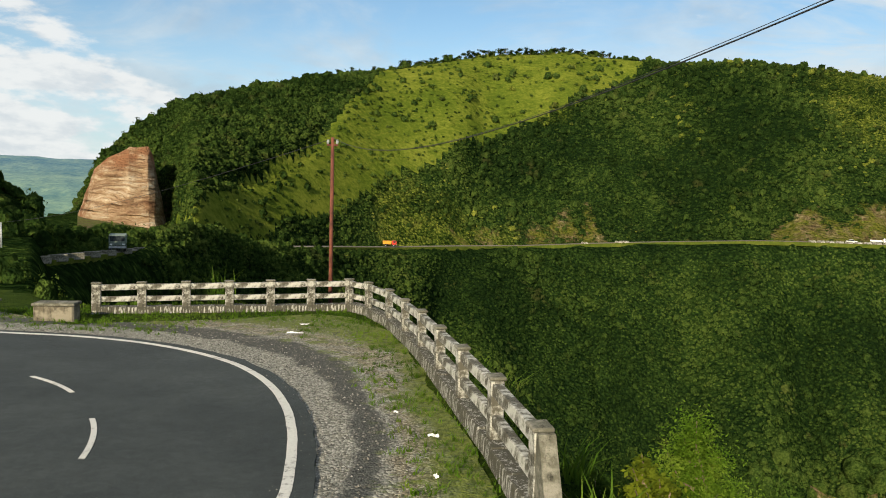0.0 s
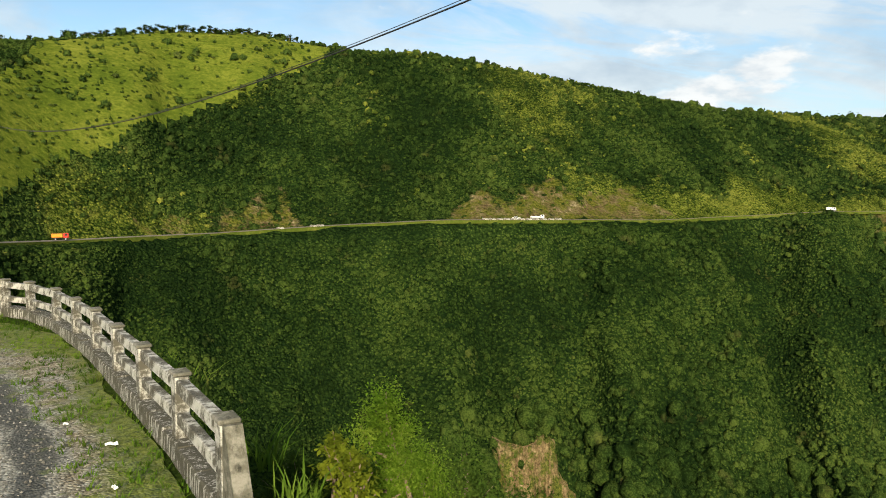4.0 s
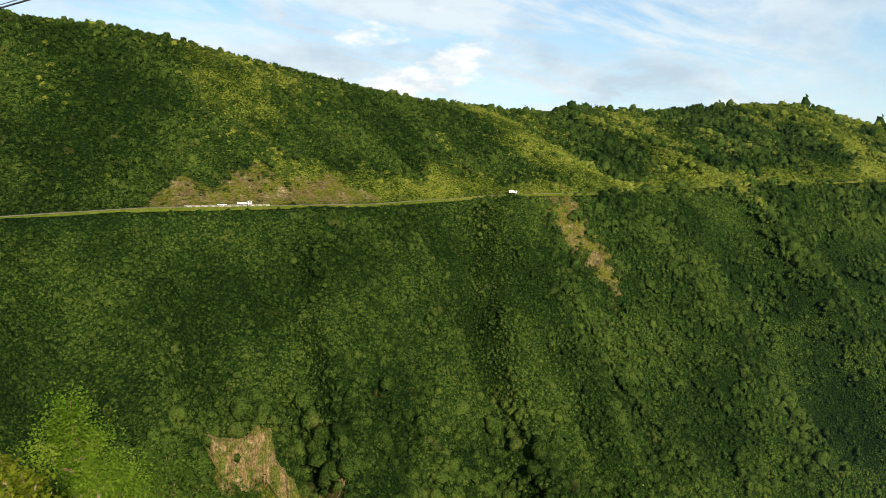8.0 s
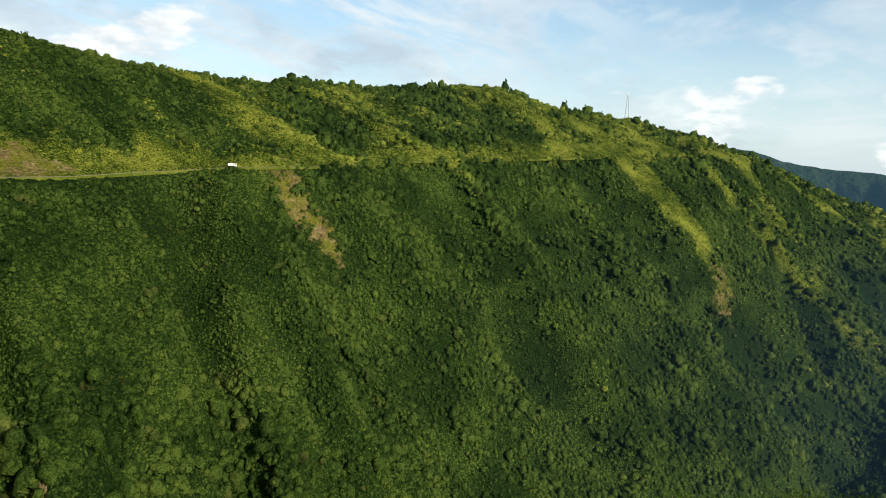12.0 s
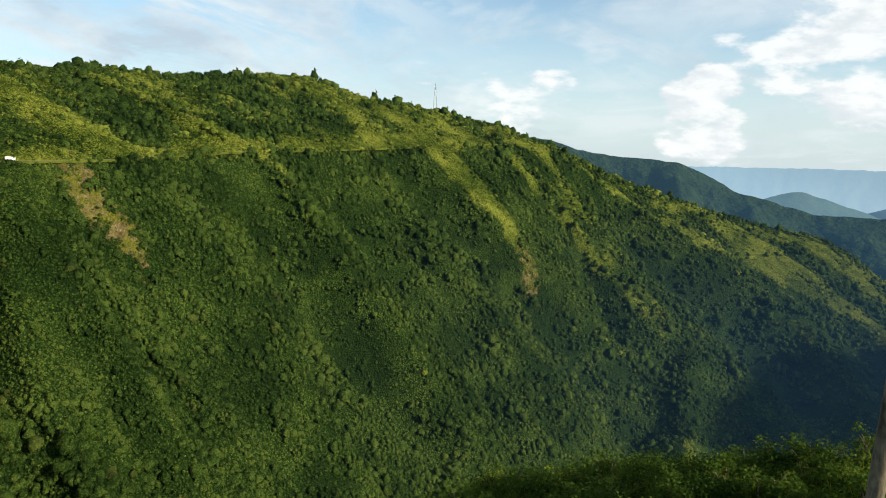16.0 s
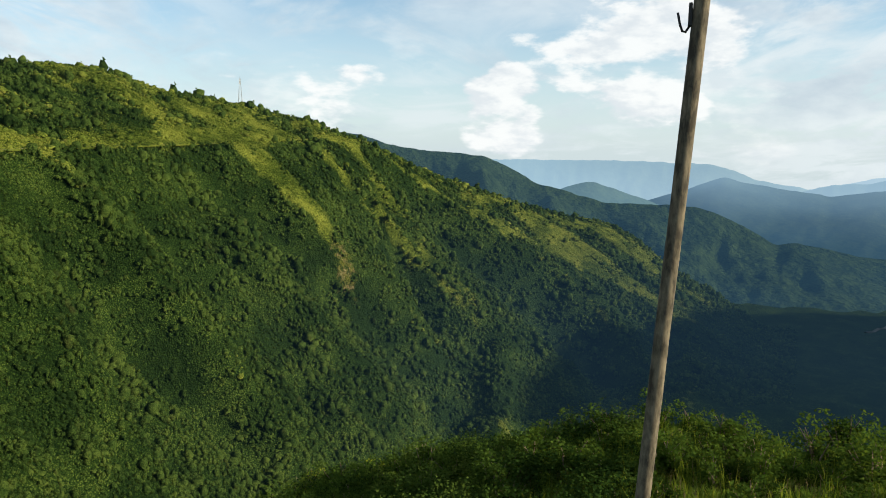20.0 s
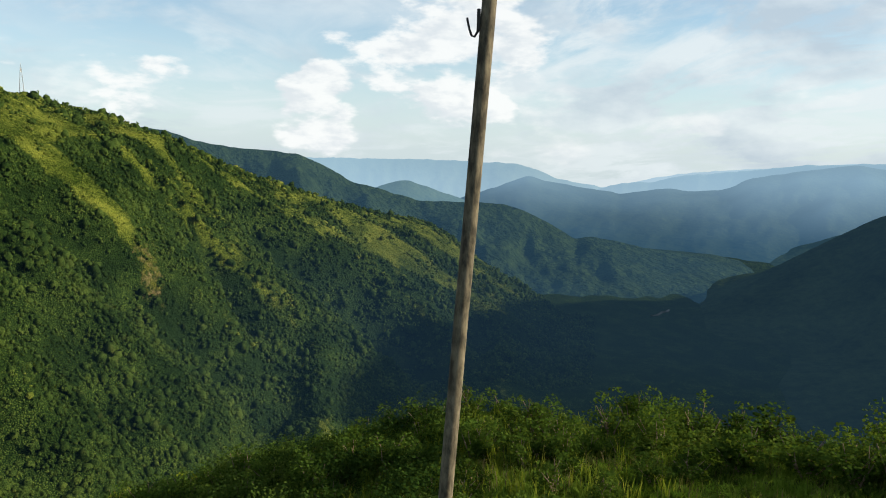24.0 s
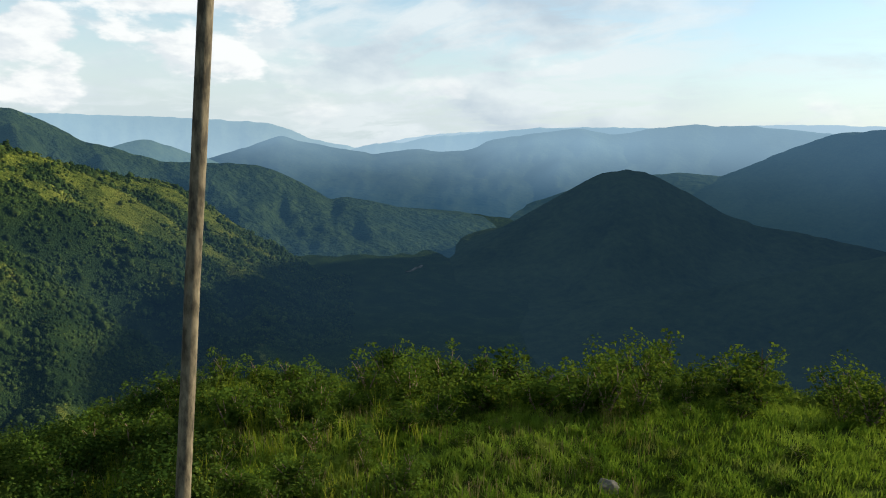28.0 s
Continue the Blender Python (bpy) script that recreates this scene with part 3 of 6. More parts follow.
BENCH = [(-50, 62, -2.6), (-36, 77, -3.7), (-31.5, 98, -4.8), (-28.5, 125, -6.4), (-26, 160, -8.2), (-20, 210, -12), (-10, 280, -16.4), (0, 325, -17.4), (9, 335, -14.5), (17.5, 335, -11.6),
         (24, 350, -11.7), (34, 395, -12.3), (40.3, 440, -10.2), (45, 480, -8.1), (51.5, 540, -7.7), (59.5, 640, -2), (66.5, 760, 1), (74, 930, 6), (80, 1080, 14.5), (84, 1200, 16)]
BENCH_END = [(88.6, 1250, -66), (93.5, 1250, -125), (98.5, 1300, -180), (104, 1350, -245), (113, 1400, -338), (160, 1400, -346)]
FOOT = [(-50, 50, -2.8), (-36, 60, -4), (-29, 70, -12), (-20, 110, -42), (-10, 150, -85), (0, 170, -106), (20, 150, -128), (40, 190, -150), (60, 320, -205), (75, 480, -260), (85, 620, -300),
        (95, 850, -330), (105, 1000, -342), (120, 1200, -346), (160, 1300, -346)]
EDGE = [(-180, 60, 0), (-60, 60, 0), (-40, 30, -0.6), (-33, 25.5, -0.1), (-13, 24.0, -0.1), (-10, 21.2, 0), (-6, 15.2, 0), (-2, 10.6, 0.2), (2, 8, 0.3), (8, 5.5, 0), (16, 4, -1), (60, 4, -1.5),
        (66, 6, -6), (69, 14, -6), (72, 29, -7.2), (80, 35, -6.9), (90, 33, -6.6), (100, 29, -6.2), (110, 28, -6.2), (150, 28, -5.6), (160, 30, -5), (180, 60, 0)]


def table(rows, az):
    a = np.array([r[0] for r in rows], float)
    return [np.interp(az, a, np.array([r[k] for r in rows], float)) for k in (1, 2)]


AZ_TAB = np.arange(-180, 180.01, 0.25)


def soft_table(rows, width=2.0):
    """Knots joined and rounded off."""
    n = int(width / 0.25)
    ker = np.hanning(2 * n + 3)[1:-1]
    ker /= ker.sum()
    out = []
    for v in table(rows, AZ_TAB):
        out.append(np.convolve(np.pad(v, n, mode="edge"), ker, mode="valid"))
    return out


T_RIDGE, T_BENCH, T_FOOT, T_EDGE = soft_table(RIDGE + NOSE, 1.5), soft_table(BENCH + BENCH_END, 2.0), soft_table(FOOT, 5.0), soft_table(EDGE, 1.0)


def at_az(tab, az):
    return np.interp(az, AZ_TAB, tab[0]), np.interp(az, AZ_TAB, tab[1])


def ribs(x, y):
    """Spurs and gullies, in metres, that run down the slope; wider and higher farther off."""
    warp = 26 * fnoise(x / 130, y / 130, 3)
    turn = 0.9 * smooth(850, 1350, x)
    c = x + warp - turn * y
    near = 74 * fnoise(c / 62, y / 420 + 3.7, 3)
    wide = 120 * fnoise(c / 150 + 4.4, y / 700 + 1.3, 3)
    cut = fnoise(c / 85 + 2.2, y / 500 + 8.1, 2)
    cut2 = fnoise(c / 34 + 6.1, y / 260 + 3.3, 2)
    gully = -24 * np.exp(-(cut / 0.045) ** 2) - 9 * np.exp(-(cut2 / 0.05) ** 2)
    f = smooth(420, 760, x)
    near, wide = near + gully, 0.65 * wide + 0.7 * gully
    return near * (1 - f) + (wide + 0.5 * near) * f, fnoise((x + warp) / 21 + 9, y / 75, 3)


# crests of the main spurs: depression angle, bearing of the crest, height of the spur
SPURS = [((-2, 2, 8, 14, 20), (29.0, 29.6, 30.2, 31.0, 32.0), 13, 1.6), ((-2, 3, 8, 16, 24), (44.0, 43.6, 44.2, 46.0, 48.5), 18, 1.6),
         ((-1, 3, 8, 14, 22), (60.5, 63.0, 66.5, 71.0, 77.0), 20, 1.6), ((0.2, 3.3, 6.7, 8.5, 11.4, 15, 19), (74.0, 77.3, 80.5, 81.9, 85.5, 89.0, 93.0), 34, 1.7),
         ((1.0, 3.5, 6.65, 11, 16), (81.0, 83.1, 85.7, 89.7, 94.5), 20, 1.3), ((2, 3, 5.4, 7.4, 9.65, 12, 17), (89.0, 90.3, 92.9, 95.4, 98.8, 101.5, 106.0), 46, 1.6),
         ((3.5, 4.6, 7.2, 11.3, 14), (98.0, 99.5, 102.3, 106.4, 109.0), 30, 1.3)]


def spur_lift(az, d, z, x, y):
    """Spurs that run slantwise down the slope: gently rounded towards the valley mouth, steep and hollow on the shaded side."""
    down = -np.degrees(np.arctan2(z - EYE_Z, d))
    total = np.zeros_like(z)
    wob = 0.9 * fnoise(x / 60 + 5.1, y / 60, 3)
    for low, line, high, w in SPURS:
        off = az - np.interp(down, low, line) + wob
        total = total + high * (np.where(off > 0, np.exp(-(off / (2.0 * w)) ** 2), np.exp(-(off / (0.8 * w)) ** 2)) - 0.7 * np.exp(-((off + 1.9 * w) / (1.1 * w)) ** 2))
    return total


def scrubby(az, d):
    """Share of light scrub among the dark forest: scrub on spur crests and by the road, forest in gullies; on the lower
    slope the mix also stands in for shade and sun.
    """
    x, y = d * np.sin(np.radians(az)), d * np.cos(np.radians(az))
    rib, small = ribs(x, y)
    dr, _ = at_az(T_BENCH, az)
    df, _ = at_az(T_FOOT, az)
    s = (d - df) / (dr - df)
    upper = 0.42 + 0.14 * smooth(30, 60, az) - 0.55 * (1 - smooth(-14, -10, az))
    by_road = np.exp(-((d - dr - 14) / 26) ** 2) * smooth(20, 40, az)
    # Dark forest where the lower slope lies in shade, light scrub where lit.
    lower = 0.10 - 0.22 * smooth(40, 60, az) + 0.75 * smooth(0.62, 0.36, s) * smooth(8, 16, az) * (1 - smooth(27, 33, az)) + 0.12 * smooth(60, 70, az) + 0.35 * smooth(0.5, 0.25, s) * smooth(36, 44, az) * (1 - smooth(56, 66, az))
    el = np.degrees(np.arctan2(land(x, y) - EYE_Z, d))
    for low, line, high, w in SPURS:   # grassy spurs, wooded on the flank left of the crest
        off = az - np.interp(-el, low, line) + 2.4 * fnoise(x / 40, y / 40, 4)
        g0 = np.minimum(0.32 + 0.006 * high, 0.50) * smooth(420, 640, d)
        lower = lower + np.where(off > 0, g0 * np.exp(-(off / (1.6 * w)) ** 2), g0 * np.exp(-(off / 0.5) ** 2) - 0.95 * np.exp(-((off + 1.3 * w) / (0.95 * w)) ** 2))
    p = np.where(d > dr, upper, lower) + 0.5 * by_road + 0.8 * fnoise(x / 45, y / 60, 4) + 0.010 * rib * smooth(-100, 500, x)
    # More light scrub here, so that the sunlit upper spurs look brighter.
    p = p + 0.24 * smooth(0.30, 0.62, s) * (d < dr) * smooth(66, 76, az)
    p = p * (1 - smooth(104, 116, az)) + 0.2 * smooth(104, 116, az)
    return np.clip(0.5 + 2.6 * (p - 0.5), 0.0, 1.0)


def haze_share(d, z):
    """Share of painted haze, growing with distance and towards the valley floor."""
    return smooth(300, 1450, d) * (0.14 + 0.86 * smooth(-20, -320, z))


def climb(az, d):
    """How far up from the road (0) to the crest (1)."""
    dk, _ = at_az(T_RIDGE, az)
    dr, _ = at_az(T_BENCH, az)
    start = dr + 4 + (240 - dr) * (1 - smooth(-27.0, -24.4, az)) * smooth(-36, -34, az)
    return (d - start) / (dk - start)


def face_z(az, d, x, y):
    """The long wooded slope across the valley, cut by gullies that run down it."""
    dk, zk = at_az(T_RIDGE, az)
    dr, zr = at_az(T_BENCH, az)
    df, zf = at_az(T_FOOT, az)
    s = np.clip((d - df) / (dr - 4 - df), 0, 1)
    lower = zf + (zr - zf) * s
    u = np.clip(climb(az, d), 0, 1)
    upper = zr + (zk - zr) * (1 - (1 - u) ** 1.25)
    back = zk - 0.22 * np.maximum(d - dk, 0)
    z = np.where(d < dr - 4, lower, np.where(d < dr + 4, zr, np.where(d < dk, upper, back)))
    rib, small = ribs(x, y)
    wgt = np.where(d < dr, np.sin(np.pi * np.clip(s, 0, 1) ** 0.8) ** 0.7, np.sin(np.pi * np.clip(u, 0, 1)) ** 0.8)
    step = smooth(20.5, 22.5, az) * (1 - smooth(27.5, 29.5, az)) * np.exp(-((d - 263) / 17) ** 2)
    z = z + 8.5 * step * np.tanh((d - 263) / 3.0)
    live = smooth(-33, -24, az) * (1 - smooth(105, 118, az))
    z = z + live * np.where(d < dr, np.sin(np.pi * np.clip(0.06 + 0.94 * s, 0, 1) ** 0.8) ** 0.55, 0.0) * spur_lift(az, d, np.minimum(lower, zr), x, y)
    z = z + live * wgt * (rib + 10 * small) * np.where(d < dr, 1.0, 0.6 * (1 - u) ** 0.7)
    return z


def spur_z(az, d):
    """The grassy spur: broad towards the sun, falling away to the north of its crest."""
    side = np.clip(110 - az, 0, 44)
    along, north = d * np.cos(np.radians(side)), d * np.sin(np.radians(side))
    bow = 0.004 + 0.0067 * smooth(104, 116, az)
    return -4.3 - bow * np.maximum(along - 15, 0) ** 2 - 0.045 * np.clip(137 - np.maximum(az, 110), -20, 70) - 0.38 * north * smooth(0, 3.0, north)


def own_z(az, d, x, y):
    """The hill that the camera stands on: mound, hairpin platform, grassy spur."""
    e, ze = at_az(T_EDGE, az)
    platform = 0.026 * (22.5 - y)
    spur = spur_z(az, d) + 1.1 * fnoise(x / 6, y / 6, 3)
    on_spur = smooth(60, 69, az) * (1 - smooth(158, 172, az))
    inner = platform * (1 - on_spur) + spur * on_spur
    gully = smooth(6, 14, az) * (1 - smooth(60, 70, az))
    inner = inner * (1 - gully) + (-1.2 - 0.1 * d) * gully
    left = (1 - smooth(-35, -30, az)) * smooth(-60, -45, az)
    inner = inner * (1 - left) + np.minimum(platform, 0.6 - 0.06 * np.maximum(d - 18, 0)) * left
    slope = 0.74 - 0.69 * left
    eround = e + 0.0
    out = inner_at_edge(az, eround, on_spur, gully, left) - slope * (d - eround) + 3.0 * fnoise(x / 18, y / 18, 3) * smooth(0, 20, d - eround)
    z = np.where(d < eround, inner, out)
    mound = 2.0 - 0.62 * d - 0.25 * d * smooth(-10, -60, az)
    knoll = 13 * np.exp(-((x + 75) ** 2 + (y - 80) ** 2) / (2 * 12.0 ** 2))
    return np.maximum(z, mound) + knoll


def inner_at_edge(az, e, on_spur, gully, left):
    x, y = e * np.sin(np.radians(az)), e * np.cos(np.radians(az))
    platform = 0.026 * (22.5 - y)
    spur = spur_z(az, e)
    v = platform * (1 - on_spur) + spur * on_spur
    v = v * (1 - gully) + (-1.2 - 0.1 * e) * gully
    return v * (1 - left) + np.minimum(platform, 0.6 - 0.06 * np.maximum(e - 18, 0)) * left


def land(x, y):
    x, y = np.asarray(x, float), np.asarray(y, float)
    d, az = np.hypot(x, y), np.degrees(np.arctan2(x, y))
    floor = np.interp(az, [-180, -60, -36, -30, 40, 120, 160, 180], [-60, -60, -60, -200, -346, -346, -346, -60])
    own = np.maximum(own_z(az, d, x, y), floor + 26 * fnoise(x / 260, y / 260, 4))
    f = np.where((az > -56) & (az < 125), face_z(az, d, x, y) - 70 * smooth(110, 123, az), -1000.0)
    f = np.where(d < 40, -1000.0, f)
    return np.maximum(own, f)


def land1(x, y):
    return float(land(np.array([x]), np.array([y]))[0])


def meadow(az, d):
    """Where the far slope is open grass instead of wood."""
    u = climb(az, d)
    lo = np.interp(az, [-27, -25, -20, -14, -8, -2, 2, 5, 8, 9], [-0.02, -0.02, 0.02, 0.12, 0.24, 0.40, 0.48, 0.66, 0.82, 1.0])
    hi = np.interp(az, [-27, -26.4, -25, -23, -21, -18.3, -16, -14.3, -12.6, -11.5, -11.0, 9], [-0.05, 0.03, 0.085, 0.14, 0.22, 0.29, 0.40, 0.49, 0.64, 0.82, 1.1, 1.1])
    ragged = 0.10 * fnoise(az * 0.6, d / 22, 3)
    return (az > -26.8) & (az < 9) & (u > lo + ragged) & (u < hi + ragged) & (u < 0.985)


def bare(az, d):
    """The strip of the road, the slide below it and the cut banks above it, with few trees."""
    dr, _ = at_az(T_BENCH, az)
    w = fnoise(az * 1.3, d / 15, 3)
    road = (d - dr > np.interp(az, [34, 44, 50], [-9, -6, -2.6])) & (d - dr < 4.5)
    c = 48.5 + (dr - 8 - d) * 0.066
    scar = (np.abs(az - c) < np.maximum(1.45 - (dr - d) * 0.013, 0.30) + 2.4 * w) & (d < dr - 4) & (d > dr - 88) & (az > 44) & (az < 60)
    scar |= ((az - 82.0 - (868 - d) * 0.020) / 1.3) ** 2 + ((d - 861) / 12) ** 2 < 0.8 + 4.5 * w
    scar |= (az > 22) & (az < 32.5) & (np.abs(d - 258 + (az - 26) * 0.8) < 5 + 16 * w)
    width = np.interp(az, [-10, -8, -3, 2, 4, 6.3, 7, 9, 12, 17, 18, 20, 23, 26, 30, 33, 35, 45, 50, 60, 70, 80, 84, 86],
                      [0, 8, 13, 17, 28, 28, 8, 5, 1, 3, 26, 30, 30, 42, 44, 28, 9, 7, 8, 7, 11, 13, 13, 0])
    cut = (d > dr + 3) & (d - dr < width * (0.8 + 1.5 * w))
    return road, scar, cut


# ---- ground: one sheet out to the horizon ----
def ground_sheet():
    azs = np.concatenate([np.arange(-180, -44, 4.0), np.arange(-44, 160, 0.45), np.arange(160, 180.01, 4.0)])
    ds = np.concatenate([[0.05], np.geomspace(0.6, 40, 85)[:-1], np.geomspace(40, 150, 60)[:-1], np.geomspace(150, 1750, 175)[:-1], np.geomspace(1750, 4900, 30)])
    A, D = np.meshgrid(azs, ds, indexing="ij")
    X, Y = D * np.sin(np.radians(A)), D * np.cos(np.radians(A))
    Zt = land(X, Y)
    n, k = A.shape
    idx = np.arange(n * k).reshape(n, k)
    quads = np.stack([idx[:-1, :-1], idx[:-1, 1:], idx[1:, 1:], idx[1:, :-1]], -1).reshape(-1, 4)[:, ::-1]
    ac, dc = (A[:-1, :-1] + A[1:, 1:]) / 2, (D[:-1, :-1] + D[1:, 1:]) / 2
    xc, yc = dc * np.sin(np.radians(ac)), dc * np.cos(np.radians(ac))
    mat = np.zeros(ac.shape, int)
    mat[meadow(ac, dc)] = 1
    e, _ = at_az(T_EDGE, ac)
    mat[(dc < 60) & (dc < e + 3)] = 2
    mat[(ac > -32.3) & (ac < -26.5) & (dc > 140) & (dc < 250)] = 3
    me = mesh_from("ground", np.stack([X, Y, Zt], -1).reshape(-1, 3), quads, [M_FLOOR, M_MEADOW, M_TURF, M_SCRUB], mat.ravel(), True)
    share = me.attributes.new("scrub_share", "FLOAT", "POINT")
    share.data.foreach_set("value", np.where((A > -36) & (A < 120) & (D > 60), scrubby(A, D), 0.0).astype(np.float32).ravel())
    road, scar, cut = bare(A, D)
    soft = (scar | cut).astype(np.float32)
    for _ in range(3):
        soft[1:-1, 1:-1] = (2 * soft[1:-1, 1:-1] + soft[2:, 1:-1] + soft[:-2, 1:-1] + soft[1:-1, 2:] + soft[1:-1, :-2]) / 6
    haze = me.attributes.new("haze_share", "FLOAT", "POINT")
    haze.data.foreach_set("value", haze_share(D, Zt).astype(np.float32).ravel())
    soil = me.attributes.new("soil_share", "FLOAT", "POINT")
    soil.data.foreach_set("value", soft.astype(np.float32).ravel())
    return tagged(new("ground", me), "steep green valley sides and grassy hilltop", "ground", kind="structure")


ground = ground_sheet()


# ---- woods on the slopes ----
PHI = (1 + 5 ** 0.5) / 2
ICO_V = np.array([(-1, PHI, 0), (1, PHI, 0), (-1, -PHI, 0), (1, -PHI, 0), (0, -1, PHI), (0, 1, PHI), (0, -1, -PHI), (0, 1, -PHI), (PHI, 0, -1), (PHI, 0, 1), (-PHI, 0, -1), (-PHI, 0, 1)]) / math.hypot(1, PHI)
ICO_F = np.array([(0, 11, 5), (0, 5, 1), (0, 1, 7), (0, 7, 10), (0, 10, 11), (1, 5, 9), (5, 11, 4), (11, 10, 2), (10, 7, 6), (7, 1, 8), (3, 9, 4), (3, 4, 2), (3, 2, 6), (3, 6, 8), (3, 8, 9), (4, 9, 5), (2, 4, 11), (6, 2, 10), (8, 6, 7), (9, 8, 1)])
ICO_F = ICO_F[(ICO_V[ICO_F][:, :, 2].mean(1) > -0.45)]


def finer(v, f):
    """Each triangle in four, on the unit ball."""
    v, out, seen = [tuple(p) for p in v], [], {}

    def middle(i, j):
        k = (min(i, j), max(i, j))
        if k not in seen:
            m = (np.array(v[i]) + np.array(v[j])) / 2
            v.append(tuple(m / np.linalg.norm(m)))
            seen[k] = len(v) - 1
        return seen[k]

    for a, b, c in f:
        ab, bc, ca = middle(a, b), middle(b, c), middle(c, a)
        out += [(a, ab, ca), (b, bc, ab), (c, ca, bc), (ab, bc, ca)]
    return np.array(v), np.array(out)


BALL_V, BALL_F = finer(ICO_V, ICO_F)
BALL_F = BALL_F[BALL_V[BALL_F][:, :, 2].mean(1) > -0.30]


def lumpy_templates(count, cards, seed, card=0.22):
    """Unit crowns of nearer trees: a core bulging in five or six leaf masses, with sprays on it."""
    r = np.random.default_rng(seed)
    out = []
    for _ in range(count):
        lobes = r.normal(size=(7, 3)) * np.array([1, 1, 0.7]) + np.array([0, 0, 0.35])
        lobes /= np.linalg.norm(lobes, axis=1)[:, None]
        near = np.max(BALL_V @ lobes.T, axis=1)
        core = BALL_V * (0.55 + 0.45 * np.clip((near - 0.55) / 0.42, 0, 1)[:, None] ** 0.7 + 0.10 * r.random((len(BALL_V), 1)))
        v = lobes[r.integers(0, 7, cards)] + 0.45 * r.normal(size=(cards, 3))
        v /= np.linalg.norm(v, axis=1)[:, None]
        c = v * (0.85 + 0.25 * r.random(cards))[:, None]
        a = np.cross(v, r.normal(size=(cards, 3)))
        a /= np.linalg.norm(a, axis=1)[:, None]
        b = np.cross(v, a) + 0.5 * v
        w = card * (0.6 + 0.8 * r.random(cards))[:, None]
        out.append(np.concatenate([core, np.stack([c - a * w - b * w * 0.55, c + a * w - b * w * 0.55, c + b * w], 1).reshape(-1, 3)]))
    return np.array(out), np.concatenate([BALL_F, len(BALL_V) + np.arange(cards * 3).reshape(-1, 3)])


def crown_templates(count, cards, seed, card=0.3, squash=0.9):
    """Unit crowns: an uneven leafy core, and three-cornered leaf sprays standing out of it."""
    r = np.random.default_rng(seed)
    out = []
    for _ in range(count):
        core = ICO_V * (0.62 + 0.42 * r.random((12, 1))) * np.array([1, 1, squash])
        v = r.normal(size=(cards, 3))
        v[:, 2] = np.abs(v[:, 2]) * 0.95 - 0.2
        v /= np.linalg.norm(v, axis=1)[:, None]
        c = v * (0.72 + 0.36 * r.random(cards))[:, None] * np.array([1, 1, squash])
        nrm = v + 0.55 * r.normal(size=(cards, 3)) + np.array([0, 0, 0.2])
        nrm /= np.linalg.norm(nrm, axis=1)[:, None]
        a = np.cross(nrm, r.normal(size=(cards, 3)))
        a /= np.linalg.norm(a, axis=1)[:, None]
        b = np.cross(nrm, a)
        s = card * (0.5 + 0.9 * r.random(cards))[:, None]
        tri = np.stack([c - a * s - b * s * 0.55, c + a * s - b * s * 0.55, c + b * s * 1.1], 1).reshape(-1, 3)
        out.append(np.concatenate([core, tri]))
    faces = np.concatenate([ICO_F, 12 + np.arange(cards * 3).reshape(-1, 3)])
    return np.array(out), faces


def spread(templates, x, y, z, rad, tall, seed, lift=0.35, core_faces=len(ICO_F)):
    shapes, faces = templates
    r = np.random.default_rng(seed)
    n = len(x)
    t = shapes[r.integers(0, len(shapes), n)]
    ang = r.random(n) * 2 * np.pi
    ca, sa = np.cos(ang)[:, None], np.sin(ang)[:, None]
    vx = (t[:, :, 0] * ca - t[:, :, 1] * sa) * rad[:, None] + x[:, None]
    vy = (t[:, :, 0] * sa + t[:, :, 1] * ca) * rad[:, None] + y[:, None]
    vz = (t[:, :, 2] + lift) * tall[:, None] + z[:, None]
    v = np.stack([vx, vy, vz], -1).reshape(-1, 3)
    f = (np.arange(n)[:, None, None] * shapes.shape[1] + faces[None]).reshape(-1, 3)
    soft = np.tile(np.arange(len(faces)) < core_faces, n)
    return v, f, soft


def woods(name, label, mat, az0, az1, d0, d1, n, rad, grow, cards, seed, keep, card=0.3, tallness=1.0, lumpy=False):
    """Crowns thinning out with distance; rad is the crown's radius at 320 m and grows with distance."""
    r = np.random.default_rng(seed)
    az = az0 + (az1 - az0) * r.random(n)
    d = d0 * (d1 / d0) ** r.random(n)
    ok = keep(az, d, r)
    az, d = az[ok], d[ok]
    x, y = d * np.sin(np.radians(az)), d * np.cos(np.radians(az))
    big = r.random(len(x))
    rr = rad * (d / 320) ** grow * (0.5 + 0.55 * r.random(len(x)) + 1.1 * (big > 0.93)) * (0.85 + 0.9 * (fnoise(x / 45, y / 45, 3) + 0.25))
    tall = tallness * rr * (0.7 + 0.9 * r.random(len(x)))
    shapes = lumpy_templates(20, cards, seed + 1, card) if lumpy else crown_templates(14, cards, seed + 1, card)
    v, f, soft = spread(shapes, x, y, land(x, y) - 0.15 * rr, rr, tall, seed + 2, 0.35, len(BALL_F) if lumpy else len(ICO_F))
    ob = new(name, mesh_from(name, v, f, [mat], None, soft))
    haze = ob.data.attributes.new("haze_share", "FLOAT", "POINT")
    haze.data.foreach_set("value", np.repeat(haze_share(d, land(x, y)), len(v) // len(x)).astype(np.float32))
    return tagged(ob, label, "woods", kind="stuff")


